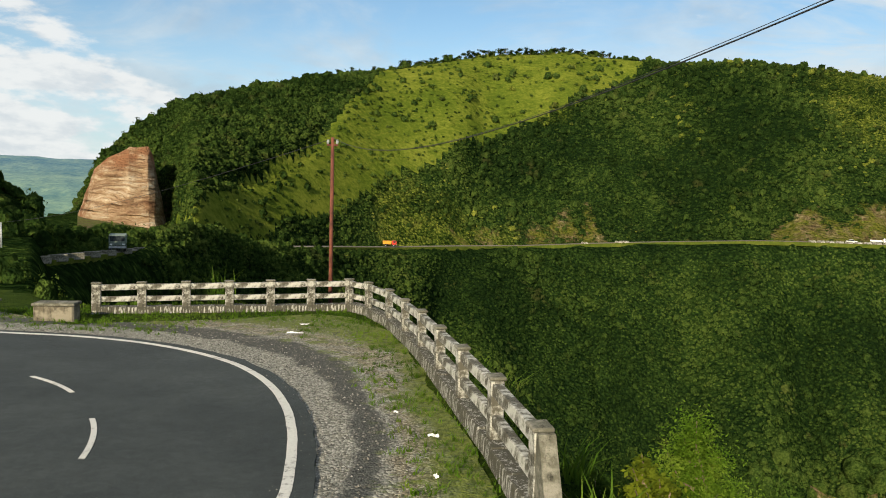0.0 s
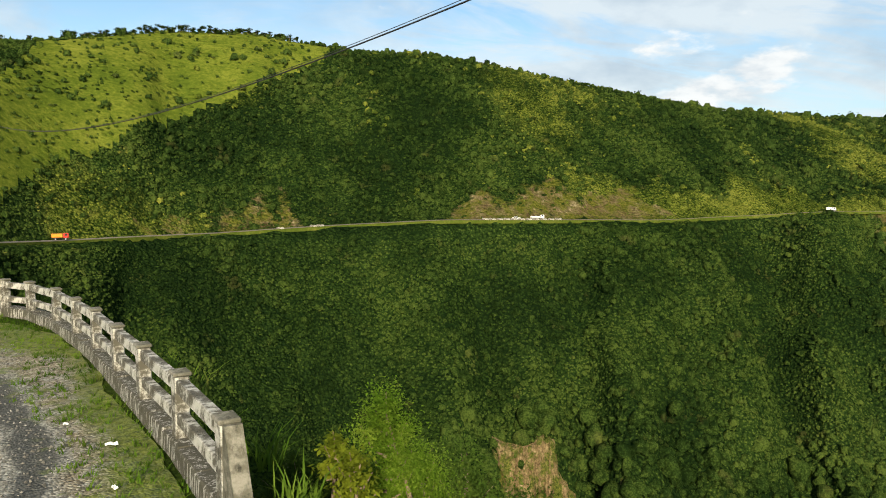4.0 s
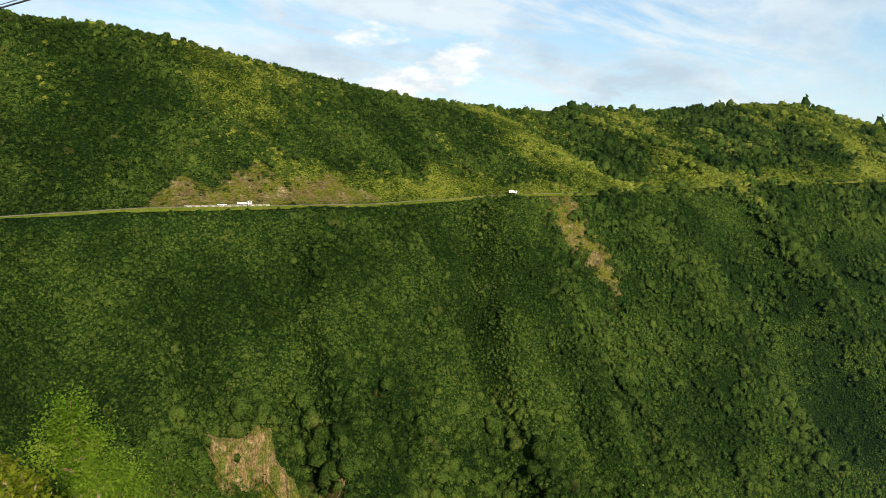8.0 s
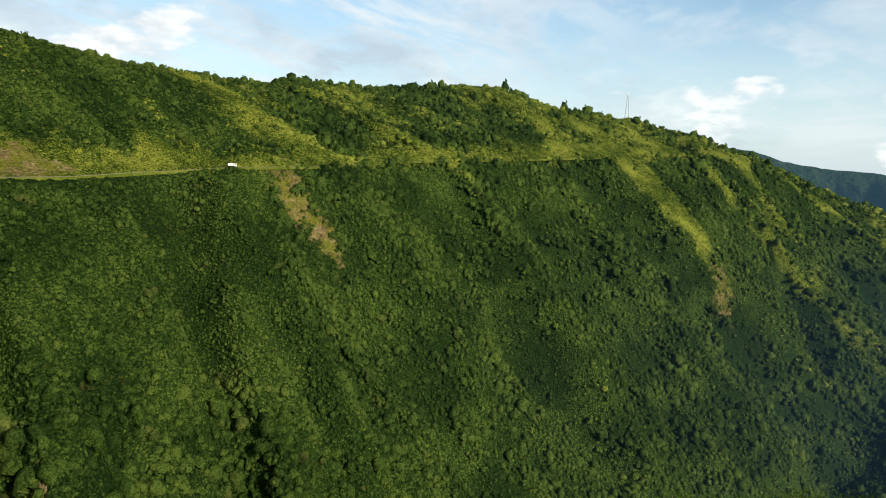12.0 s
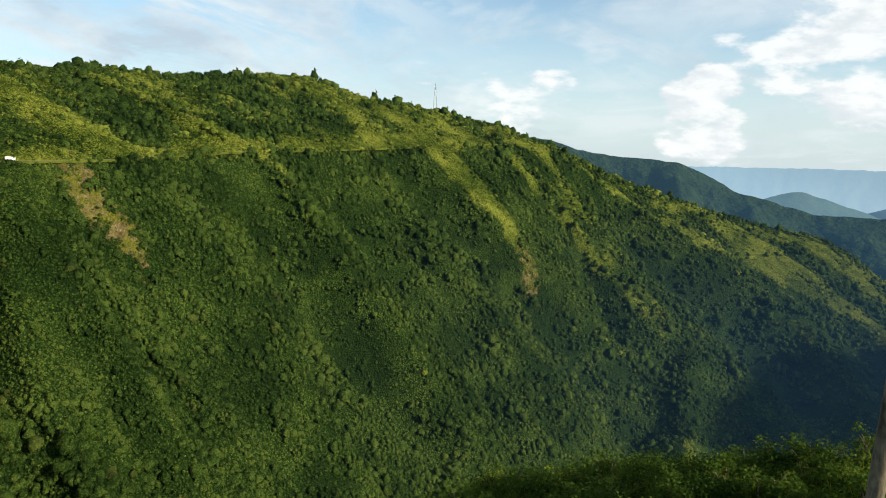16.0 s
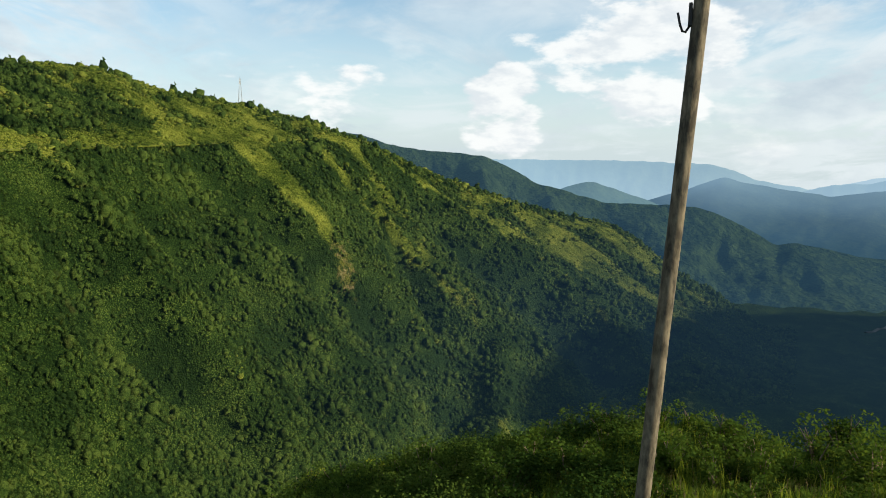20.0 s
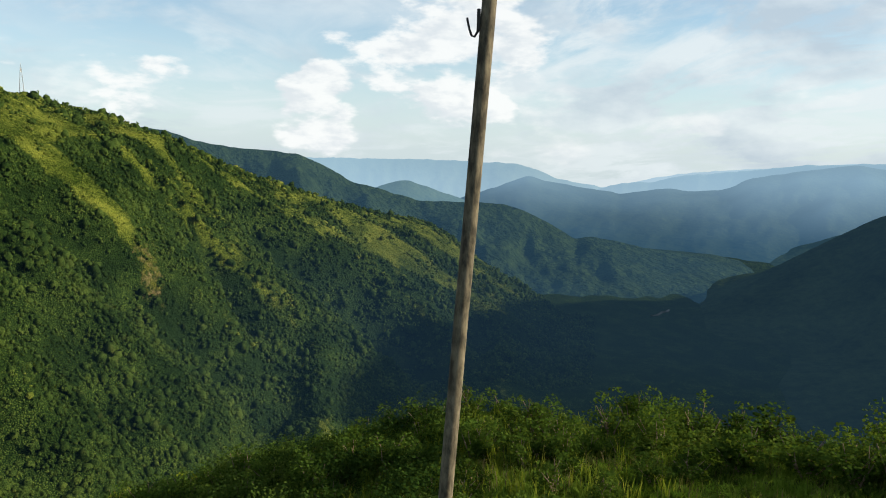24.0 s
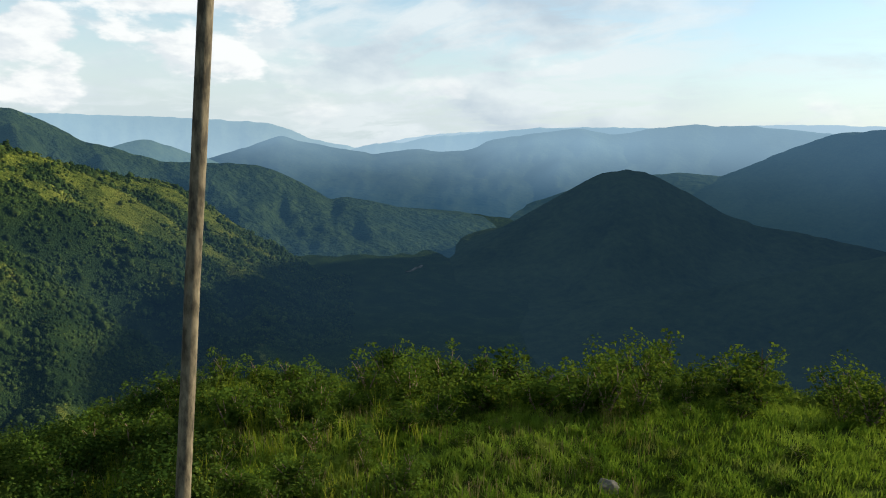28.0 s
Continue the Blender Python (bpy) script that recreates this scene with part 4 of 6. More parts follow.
def keep_slope(az, d, r):
    dk, _ = at_az(T_RIDGE, az)
    df, _ = at_az(T_FOOT, az)
    road, scar, cut = bare(az, d)
    m = meadow(az, d)
    lot = r.random(len(az))
    bluff = (az > 21.6) & (az < 30.5) & (d < 268) & (d > 251) & (r.random(len(az)) > 0.36)
    cliff = (az > -33.5) & (az < -27.0) & (d < 262)
    return (d < dk + 10) & (d > df - 30) & ~road & ~(scar & (lot > 0.22)) & ~(cut & (lot > np.where((az > 17) & (az < 34), 0.10, 0.30))) & (~m | (lot < 0.13)) & ~cliff & ~bluff


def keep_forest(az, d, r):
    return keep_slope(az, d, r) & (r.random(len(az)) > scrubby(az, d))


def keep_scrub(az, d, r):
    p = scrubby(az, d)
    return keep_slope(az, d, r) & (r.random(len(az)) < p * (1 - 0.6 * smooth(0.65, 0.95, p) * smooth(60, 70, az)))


def keep_crest(az, d, r):
    dk, _ = at_az(T_RIDGE, az)
    return np.abs(d - dk) < 7


def keep_knoll(az, d, r):
    x, y = d * np.sin(np.radians(az)), d * np.cos(np.radians(az))
    return np.hypot(x + 75, y - 80) < 27


def keep_own(az, d, r):
    e, _ = at_az(T_EDGE, az)
    dr, _ = at_az(T_BENCH, az)
    x, y = d * np.sin(np.radians(az)), d * np.cos(np.radians(az))
    room = np.degrees(np.arctan2(land(x, y) + 2.4 - EYE_Z, d)) < np.interp(az, [-36, -29, -27, -24], [-2.6, -3.2, -4.6, -5.2])
    return room & (d > e + 2.5) & ~((az < -24) & (np.abs(d - dr) < 6)) & ~((az < -28.5) & (d < dr + 5) & ((d > 38) | (r.random(len(az)) > 0.3)))


def near_face(az, d):
    """The lower slope across the ravine, where single crowns can be told apart."""
    dr, _ = at_az(T_BENCH, az)
    return (az > 14) & (d < 250 + 2.6 * (az - 14)) & (d < dr - 14)


def keep_far_forest(az, d, r):
    return keep_forest(az, d, r) & ~(near_face(az, d) & (r.random(len(az)) > 0.25))


def keep_near_forest(az, d, r):
    return keep_slope(az, d, r) & near_face(az, d) & (r.random(len(az)) > 0.55 * scrubby(az, d))


def keep_apron(az, d, r):
    dr, _ = at_az(T_BENCH, az)
    x, y = d * np.sin(np.radians(az)), d * np.cos(np.radians(az))
    return (d > dr + 5) & (np.degrees(np.arctan2(land(x, y) + 1.6 - EYE_Z, d)) < -2.7)


woods("woods", "dark bushes and rubble growth below the quarried cliff", M_FOREST, -35, -25.5, 105, 206, 1500, 1.3, 0.5, 20, 51, keep_apron, 0.15, 0.9)
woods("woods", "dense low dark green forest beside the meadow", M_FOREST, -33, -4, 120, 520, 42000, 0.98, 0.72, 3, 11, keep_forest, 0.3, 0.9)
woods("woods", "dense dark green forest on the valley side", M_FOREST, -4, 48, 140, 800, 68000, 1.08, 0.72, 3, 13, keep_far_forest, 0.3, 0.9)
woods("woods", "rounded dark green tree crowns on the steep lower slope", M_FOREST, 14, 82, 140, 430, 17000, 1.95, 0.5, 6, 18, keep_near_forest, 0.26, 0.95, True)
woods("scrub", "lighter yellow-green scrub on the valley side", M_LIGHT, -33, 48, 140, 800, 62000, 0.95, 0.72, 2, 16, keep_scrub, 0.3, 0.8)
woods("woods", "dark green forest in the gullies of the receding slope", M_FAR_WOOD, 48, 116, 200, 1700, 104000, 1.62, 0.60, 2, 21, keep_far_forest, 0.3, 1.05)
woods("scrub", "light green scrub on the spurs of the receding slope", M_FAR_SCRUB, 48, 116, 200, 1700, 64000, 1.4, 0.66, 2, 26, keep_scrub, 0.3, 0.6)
woods("woods", "tall dark trees on the knoll beside the road", M_FOREST, -52, -34.2, 60, 116, 2600, 1.4, 0.3, 20, 61, keep_knoll, 0.13, 1.0)
woods("tree_line", "loose line of taller trees along the crest", M_FOREST, -31, 48, 280, 800, 13000, 0.95, 0.5, 14, 31, keep_crest, 0.3, 1.15)
woods("woods", "shrubs and small trees filling the ravine beyond the fence", M_FOREST, -52, 6, 26, 62, 2300, 1.15, 0.3, 56, 41, keep_own, 0.10, 1.0)
woods("woods", "low trees on the far bank of the ravine", M_FOREST, -52, 6, 60, 150, 3900, 1.3, 0.3, 20, 45, keep_own, 0.16, 1.0)


# ---- far ranges ----
def mountain(name, label, crest, dist, width, foot, mat, rib=0.10, seed=0, steep=1.15):
    """A range from its crest line (bearing, height angle), sloping down to the valley on both sides."""
    az = np.arange(crest[0][0], crest[-1][0] + 0.01, 0.2)
    el = np.interp(az, [c[0] for c in crest], [c[1] for c in crest])
    ker = np.array([1, 2, 3, 2, 1]) / 9
    el = np.convolve(np.pad(el, 2, mode="edge"), ker, mode="valid")
    el = el + 0.17 * fnoise(az * 1.5 + seed, az * 0 + seed, 5)
    zk = EYE_Z + dist * np.tan(np.radians(el))
    s = np.concatenate([np.linspace(0, 1, 46), np.linspace(1.06, 1.7, 8)])
    S, K = np.meshgrid(s, zk, indexing="xy")
    A = np.repeat(az[:, None], len(s), 1)
    D = dist - width * (1 - S)
    h = np.where(S <= 1, S ** steep, 1 - (S - 1) * 1.2)
    X, Y = D * np.sin(np.radians(A)), D * np.cos(np.radians(A))
    Zm = foot + (K - foot) * h
    warp = 120 * fnoise(X / 500 + seed, Y / 500, 3)
    along = A * dist / 57.3
    ribs = fnoise((along + warp) / (width * 0.22) + seed, S * 1.6 + seed, 4)
    bell = np.sin(np.pi * np.clip(S, 0, 1)) ** 0.8
    Zm = Zm + (K - foot) * rib * 3.2 * ribs * bell
    n, k = A.shape
    idx = np.arange(n * k).reshape(n, k)
    q = np.stack([idx[:-1, :-1], idx[1:, :-1], idx[1:, 1:], idx[:-1, 1:]], -1).reshape(-1, 4)
    ob = new(name, mesh_from(name, np.stack([X, Y, Zm], -1).reshape(-1, 3), q, [mat], None, True))
    return tagged(ob, label, "mountain", kind="structure")


# Blue distance haze is painted into each range as glow.
M_RIDGE2 = painted_haze("hazy_green_ridge", (0.005, 0.011, 0.006), (0.022, 0.036, 0.013), (0.013, 0.030, 0.046), (0.009, 0.025, 0.046), -300, 0, 0.012, 30.0)
# Dark tones and dim blue glow: valley shade and haze are in this material.
M_CONE = painted_haze("shaded_hill", (0.006, 0.012, 0.005), (0.020, 0.032, 0.013), (0.0052, 0.0134, 0.0245), (0.0047, 0.0124, 0.0228), -300, -100)
M_RANGE = painted_haze("blue_range", (0.008, 0.014, 0.010), (0.018, 0.026, 0.014), (0.140, 0.225, 0.300), (0.012, 0.040, 0.076), -360, -30, 0.006, 9.0)
M_SIDE = painted_haze("dusky_range", (0.010, 0.02, 0.012), (0.024, 0.036, 0.018), (0.030, 0.066, 0.108), (0.0080, 0.0228, 0.0390), -300, 20)
M_HUMP = painted_haze("hazy_hump", (0.010, 0.018, 0.010), (0.026, 0.038, 0.018), (0.066, 0.118, 0.150), (0.070, 0.130, 0.175), -300, 0)
M_MESA = painted_haze("pale_plateau", (0.02, 0.03, 0.02), (0.04, 0.05, 0.03), (0.170, 0.265, 0.345), (0.205, 0.305, 0.39), -300, -40, 0.003, 6.0)
M_BACK = painted_haze("palest_range", (0.02, 0.03, 0.02), (0.04, 0.05, 0.03), (0.245, 0.345, 0.43), (0.275, 0.375, 0.455), -300, -20, 0.003, 6.0)
M_NORTH = painted_haze("blue_green_slope", (0.02, 0.04, 0.02), (0.14, 0.17, 0.07), (0.040, 0.095, 0.165), (0.075, 0.140, 0.140), -100, 120)

FLOOR_Z = -346
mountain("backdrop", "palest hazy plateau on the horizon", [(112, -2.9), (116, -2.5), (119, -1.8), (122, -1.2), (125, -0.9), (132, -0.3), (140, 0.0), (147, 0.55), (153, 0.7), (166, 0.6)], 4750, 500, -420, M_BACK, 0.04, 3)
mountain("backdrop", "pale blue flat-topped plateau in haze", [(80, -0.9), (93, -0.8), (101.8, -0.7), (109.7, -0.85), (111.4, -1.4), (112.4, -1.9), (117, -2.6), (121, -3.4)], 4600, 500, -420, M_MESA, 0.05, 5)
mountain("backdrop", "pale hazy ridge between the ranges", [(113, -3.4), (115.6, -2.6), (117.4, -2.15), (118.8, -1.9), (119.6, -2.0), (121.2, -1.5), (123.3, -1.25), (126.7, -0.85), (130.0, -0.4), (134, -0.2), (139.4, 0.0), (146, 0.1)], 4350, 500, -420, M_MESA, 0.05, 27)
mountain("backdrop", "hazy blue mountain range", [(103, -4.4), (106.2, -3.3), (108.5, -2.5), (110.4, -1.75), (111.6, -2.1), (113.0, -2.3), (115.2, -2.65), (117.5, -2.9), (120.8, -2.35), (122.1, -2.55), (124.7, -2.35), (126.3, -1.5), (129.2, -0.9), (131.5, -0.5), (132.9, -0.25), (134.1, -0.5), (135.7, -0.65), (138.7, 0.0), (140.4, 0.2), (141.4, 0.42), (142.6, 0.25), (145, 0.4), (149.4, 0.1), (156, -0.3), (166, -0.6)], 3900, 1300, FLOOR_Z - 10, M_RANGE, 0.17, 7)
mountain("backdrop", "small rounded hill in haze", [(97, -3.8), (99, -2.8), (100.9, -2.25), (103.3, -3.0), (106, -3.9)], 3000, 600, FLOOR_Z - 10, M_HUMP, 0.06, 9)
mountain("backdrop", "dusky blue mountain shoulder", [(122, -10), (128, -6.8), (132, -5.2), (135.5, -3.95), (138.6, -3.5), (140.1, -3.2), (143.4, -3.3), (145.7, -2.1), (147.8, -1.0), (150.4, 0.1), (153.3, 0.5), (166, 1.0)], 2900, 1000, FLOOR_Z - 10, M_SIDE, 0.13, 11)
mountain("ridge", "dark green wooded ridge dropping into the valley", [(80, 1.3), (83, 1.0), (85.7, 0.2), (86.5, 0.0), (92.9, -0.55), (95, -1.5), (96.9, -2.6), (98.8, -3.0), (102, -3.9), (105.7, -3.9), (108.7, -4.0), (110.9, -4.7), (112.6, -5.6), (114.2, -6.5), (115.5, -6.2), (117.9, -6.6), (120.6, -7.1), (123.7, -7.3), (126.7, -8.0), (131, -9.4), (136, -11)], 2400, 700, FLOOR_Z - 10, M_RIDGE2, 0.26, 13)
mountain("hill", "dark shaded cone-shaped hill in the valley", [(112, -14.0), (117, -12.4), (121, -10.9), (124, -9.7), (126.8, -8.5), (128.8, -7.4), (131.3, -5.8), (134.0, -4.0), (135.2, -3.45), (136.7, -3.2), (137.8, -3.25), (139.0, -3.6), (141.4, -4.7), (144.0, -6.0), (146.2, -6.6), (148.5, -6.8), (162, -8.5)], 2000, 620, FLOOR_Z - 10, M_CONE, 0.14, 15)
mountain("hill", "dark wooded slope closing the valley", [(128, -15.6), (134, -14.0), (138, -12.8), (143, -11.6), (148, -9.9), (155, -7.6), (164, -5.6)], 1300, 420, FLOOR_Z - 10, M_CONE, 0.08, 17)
# Out of view; added so that its crest shades the lower valley.
mountain("mountain", "unseen mountain added towards the sun to shade the valley", [(156.5, 9.5), (160, 11.5), (163.5, 13.2), (165.7, 13.9), (166.8, 14.4), (167.4, 14.9), (169.2, 15.6), (171.2, 16.2), (172.9, 16.5), (174.5, 16.8), (176.5, 16.2), (178.2, 15.9), (180.0, 15.6), (182.0, 14.8), (185, 14), (188, 13), (192, 12), (200, 8), (215, 2)], 2750, 1500, FLOOR_Z - 10, M_CONE, 0.08, 23)
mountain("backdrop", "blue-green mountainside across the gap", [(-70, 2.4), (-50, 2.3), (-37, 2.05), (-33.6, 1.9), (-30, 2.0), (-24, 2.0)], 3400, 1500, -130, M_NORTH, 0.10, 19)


# ---- rock faces ----
def rock_patch(name, label, mat, az0, az1, dist, low, high, lean, rough, seed, n=60, k=40, shift=0.0):
    """A broken rock face: low and high give its lower and upper edge (bearing, height); lean: how far it leans back."""
    az = np.linspace(az0, az1, n)
    v = np.linspace(0, 1, k)
    A, V = np.meshgrid(az, v, indexing="ij")
    lo = np.interp(A, [p[0] for p in low], [p[1] for p in low])
    hi = np.interp(A, [p[0] for p in high], [p[1] for p in high])
    side = np.minimum(smooth(az0, az0 + (az1 - az0) * 0.06, A), 1 - smooth(az1 - (az1 - az0) * 0.06, az1, A))
    hi = hi + 2.4 * fnoise(A * 2.6 + seed, A * 0 + 2.2, 4) * (1 if rough > 2 else 0.4)
    H = lo + (hi - lo) * V
    across = A * dist / 57.3
    block = np.floor(H / (rough * 1.3) + 1.5 * fnoise(across / 9 + seed, H / 40, 2)) * 1.7
    ledge = vnoise(across / (rough * 3.2) + seed + block, block * 3.1)
    bump = rough * (0.9 * ledge + 1.6 * fnoise(across / (rough * 6) + seed, H / (rough * 5), 4))
    D = dist + lean * V ** 1.3 - bump * (0.35 + 0.65 * side) + (1 - side) * lean * 0.8 + shift * (A - az0)
    A = A + 0.35 * fnoise(H / 5 + seed, across / 14, 3) * smooth(0.0, 0.15, 1 - np.abs(2 * (A - az0) / (az1 - az0) - 1) * 0.85)
    X, Y = D * np.sin(np.radians(A)), D * np.cos(np.radians(A))
    back = np.stack([X[:, -1] * 1.12, Y[:, -1] * 1.12, hi[:, -1] - 1.0], -1)
    P = np.concatenate([np.stack([X, Y, H], -1), back[:, None, :]], 1)
    k += 1
    idx = np.arange(n * k).reshape(n, k)
    q = np.stack([idx[:-1, :-1], idx[1:, :-1], idx[1:, 1:], idx[:-1, 1:]], -1).reshape(-1, 4)
    ob = new(name, mesh_from(name, P.reshape(-1, 3), q, [mat]))
    return tagged(ob, label, "rock face")


rock_patch("quarried_cliff", "orange and cream layered sandstone cliff above the road", M_CLIFF, -32.9, -26.0, 212,
           [(-32.9, -13), (-26.0, -13)], [(-32.9, -9), (-32.4, -6), (-31.9, 0.0), (-31.3, 9.0), (-30.4, 12.4), (-29.0, 15.4), (-27.7, 15.8), (-27.3, 12.5), (-27.05, 6.0), (-26.75, -1.0), (-26.5, -7), (-26.0, -12)], 24, 1.9, 3, 170, 110)


def bluff(az0, az1, foot, brow, seed, n=150, k=46):
    """A low wall of rock columns set into the slope between two distances, ragged where the soil covers it."""
    A = np.repeat(np.linspace(az0, az1, n)[:, None], k, 1)
    V = np.repeat(np.linspace(0, 1, k)[None], n, 0)
    steps = np.linspace(foot - 2, brow + 2, 60)
    wall = np.maximum.accumulate(np.stack([land(s * np.sin(np.radians(A[:, 0])), s * np.cos(np.radians(A[:, 0]))) for s in steps], 1), 1)
    lo, hi = wall[:, 3:4], wall[:, -4:-3]
    H = lo + (hi - lo) * V
    on_land = np.stack([np.interp(H[i], wall[i] + np.arange(60) * 1e-5, steps) for i in range(n)])
    across = A * foot / 57.3
    mid = 1 - np.abs(2 * (A - az0) / (az1 - az0) - 1)
    crown = np.interp(A, [az0, 21.3, 22.0, 26.4, 26.7, 28.6, 29.2, az1], [0.2, 0.85, 1.02, 1.0, 0.66, 0.48, 0.30, 0.0]) + 0.20 * fnoise(across / 2.2 + seed, V * 0 + 1.7, 3)
    base = np.interp(A, [az0, 22, 26.2, 26.9, az1], [0.45, 0.34, 0.26, 0.06, 0.02]) + 0.34 * fnoise(across / 2.6, V * 2.2 + seed, 4)
    side = smooth(-0.05, 0.05, crown - V) * smooth(-0.08, 0.10, V - base) * smooth(0.0, 0.2, mid + 0.5 * fnoise(across / 3 + seed, V * 3, 3))
    column = vnoise(across / 1.7 + seed, np.floor(V * 3 + 2 * fnoise(across / 4, V, 2)) * 0.7) + 0.6 * vnoise(across / 0.7, V * 2.0 + seed)
    D = on_land - (0.4 + 1.5 * column) * side + 2.5 * (1 - side)
    X, Y = D * np.sin(np.radians(A)), D * np.cos(np.radians(A))
    idx = np.arange(n * k).reshape(n, k)
    q = np.stack([idx[:-1, :-1], idx[1:, :-1], idx[1:, 1:], idx[:-1, 1:]], -1).reshape(-1, 4)
    ob = new("rock_bluff", mesh_from("rock_bluff", np.stack([X, Y, H], -1).reshape(-1, 3), q, [M_PALE_ROCK]))
    return tagged(ob, "pale ochre rock bluff streaked by water among trees", "rock face")


bluff(20.8, 29.8, 260.5, 268.0, 4.0)


# ---- roads ----
ROAD_C, ROAD_R = Vector((-11.19, 7.82)), 8.38   # the hairpin's centre and the radius of its outer line


def plane_z(x, y):
    return 0.026 * (22.5 - y)


def opening(a):
    """How far the bend's true line lies outside its circle, by the bearing from its centre."""
    return float(np.interp(math.degrees(a), [-5, 7, 20, 43, 55, 64, 73, 80, 85.5, 91, 100], [-0.16, -0.07, 0.0, 0.05, 0.0, -0.02, 0.02, 0.11, 0.23, 0.41, 0.6]))


def hairpin(r, n=40):
    """The line at the radius r round the bend, with its arms."""
    pts = [(-60 + i * 6.1, ROAD_C.y + r - 0.16) for i in range(8)]
    pts += [(ROAD_C.x + (r + opening(a)) * math.sin(a), ROAD_C.y + (r + opening(a)) * math.cos(a)) for a in np.linspace(0, math.radians(92), n)]
    x0 = ROAD_C.x + r + 0.42
    pts += [(x0 + 0.22, ROAD_C.y - 1.4), (x0 + 0.30, ROAD_C.y - 3.0)] + [(x0 + 0.30, ROAD_C.y - 5.0 - i * 4) for i in range(8)]
    return pts


def ribbon(name, left, right, lift, mat, label, thick=0.05, ground_fn=plane_z):
    """A strip between two lines, with a thickness."""
    bm = bmesh.new()
    rows = []
    for a, b in zip(left, right):
        za, zb = ground_fn(*a) + lift, ground_fn(*b) + lift
        rows.append([bm.verts.new((a[0], a[1], za)), bm.verts.new((b[0], b[1], zb)), bm.verts.new((b[0], b[1], zb - thick)), bm.verts.new((a[0], a[1], za - thick))])
    for p, q in zip(rows, rows[1:]):
        for i in range(4):
            bm.faces.new((p[i], p[(i + 1) % 4], q[(i + 1) % 4], q[i]))
    bmesh.ops.recalc_face_normals(bm, faces=bm.faces[:])
    ob = part(name, bm, mat)
    return tagged(ob, label, name, kind="structure")


ragged = [(x + 0.05 * noise.noise((x * 2.1, y * 2.1, 0.3)), y + 0.05 * noise.noise((x * 2.1, y * 2.1, 5.0))) for x, y in hairpin(ROAD_R + 0.31, 120)]
ribbon("road", hairpin(2.6, 120), ragged, 0.045, M_ASPHALT, "dark grey asphalt hairpin road", 0.12)
ribbon("road_marking", hairpin(ROAD_R - 0.06), hairpin(ROAD_R + 0.07), 0.052, M_LINE, "white painted edge line on asphalt", 0.006)


def dash(a0, a1, r0, r1):
    t = np.linspace(0, 1, 8)
    rad = r0 + (r1 - r0) * t
    ang = np.radians(a0 + (a1 - a0) * t)
    line = [(ROAD_C.x + r * math.sin(a), ROAD_C.y + r * math.cos(a)) for r, a in zip(rad, ang)]
    wide = [(ROAD_C.x + (r + 0.075) * math.sin(a), ROAD_C.y + (r + 0.075) * math.cos(a)) for r, a in zip(rad, ang)]
    ribbon("road_marking", line, wide, 0.052, M_LINE, "short white centre-line dash on asphalt", 0.006)


dash(33.2, 50.2, 5.15, 5.36)
dash(67.8, 84.7, 5.66, 6.1)
dash(-8, 12, 5.1, 5.1)

FENCE_RIGHT = [(x - 0.04, y + 0.4) for x, y in [(-5.22, 22.38), (-4.41, 21.45), (-3.47, 19.55), (-2.67, 17.37), (-2.02, 15.45), (-1.38, 13.23), (-0.81, 11.24), (-0.24, 9.19), (0.27, 7.07)]]
FENCE_LEFT = [tuple(Vector((-11.79, 19.8)).lerp(Vector((-5.26, 22.78)), i / 6)) for i in range(7)]


def shoulder():
    """Gravel between the carriageway and the fence."""
    bm = bmesh.new()
    inner = hairpin(ROAD_R + 0.30, 40)[7:50]
    knots = [Vector(p) for p in FENCE_LEFT[:-1] + FENCE_RIGHT]
    knots.append(knots[-1] + (knots[-1] - knots[-2]))
    line = [p.lerp(q, k / 8) for p, q in zip(knots, knots[1:]) for k in range(8)]
    rows = []
    for i, a in enumerate(inner):
        a = Vector(a)
        out = (a - ROAD_C).normalized() if i > 0 else Vector((0, 1))
        best = min(line, key=lambda q: abs((q - a).normalized().angle(out)))
        reach = max((best - a).dot(out) - float(np.interp(best.x, [-7.5, -4.4, -3.2], [2.3, 0.9, 0.24])), 0.6) if i else 4.5
        row = []
        for k in range(13):
            f = k / 12
            w = 0.12 * (noise.noise((a.x * 1.3, a.y * 1.3, k)) if k == 12 else 0)
            p = a + out * (reach * f + w)
            row.append(bm.verts.new((p.x, p.y, plane_z(p.x, p.y) + 0.006 + 0.022 * min(k / 3, 1) + 0.014 * noise.noise((p.x * 2, p.y * 2, 0)))))
        rows.append(row)
    for p, q in zip(rows, rows[1:]):
        for k in range(12):
            bm.faces.new((p[k], p[k + 1], q[k + 1], q[k]))
    bmesh.ops.recalc_face_normals(bm, faces=bm.faces[:])
    return tagged(part("gravel_shoulder", bm, M_GRAVEL, None, "", True), "grey gravel road shoulder with worn tar and weeds", "road shoulder", kind="structure")


shoulder()
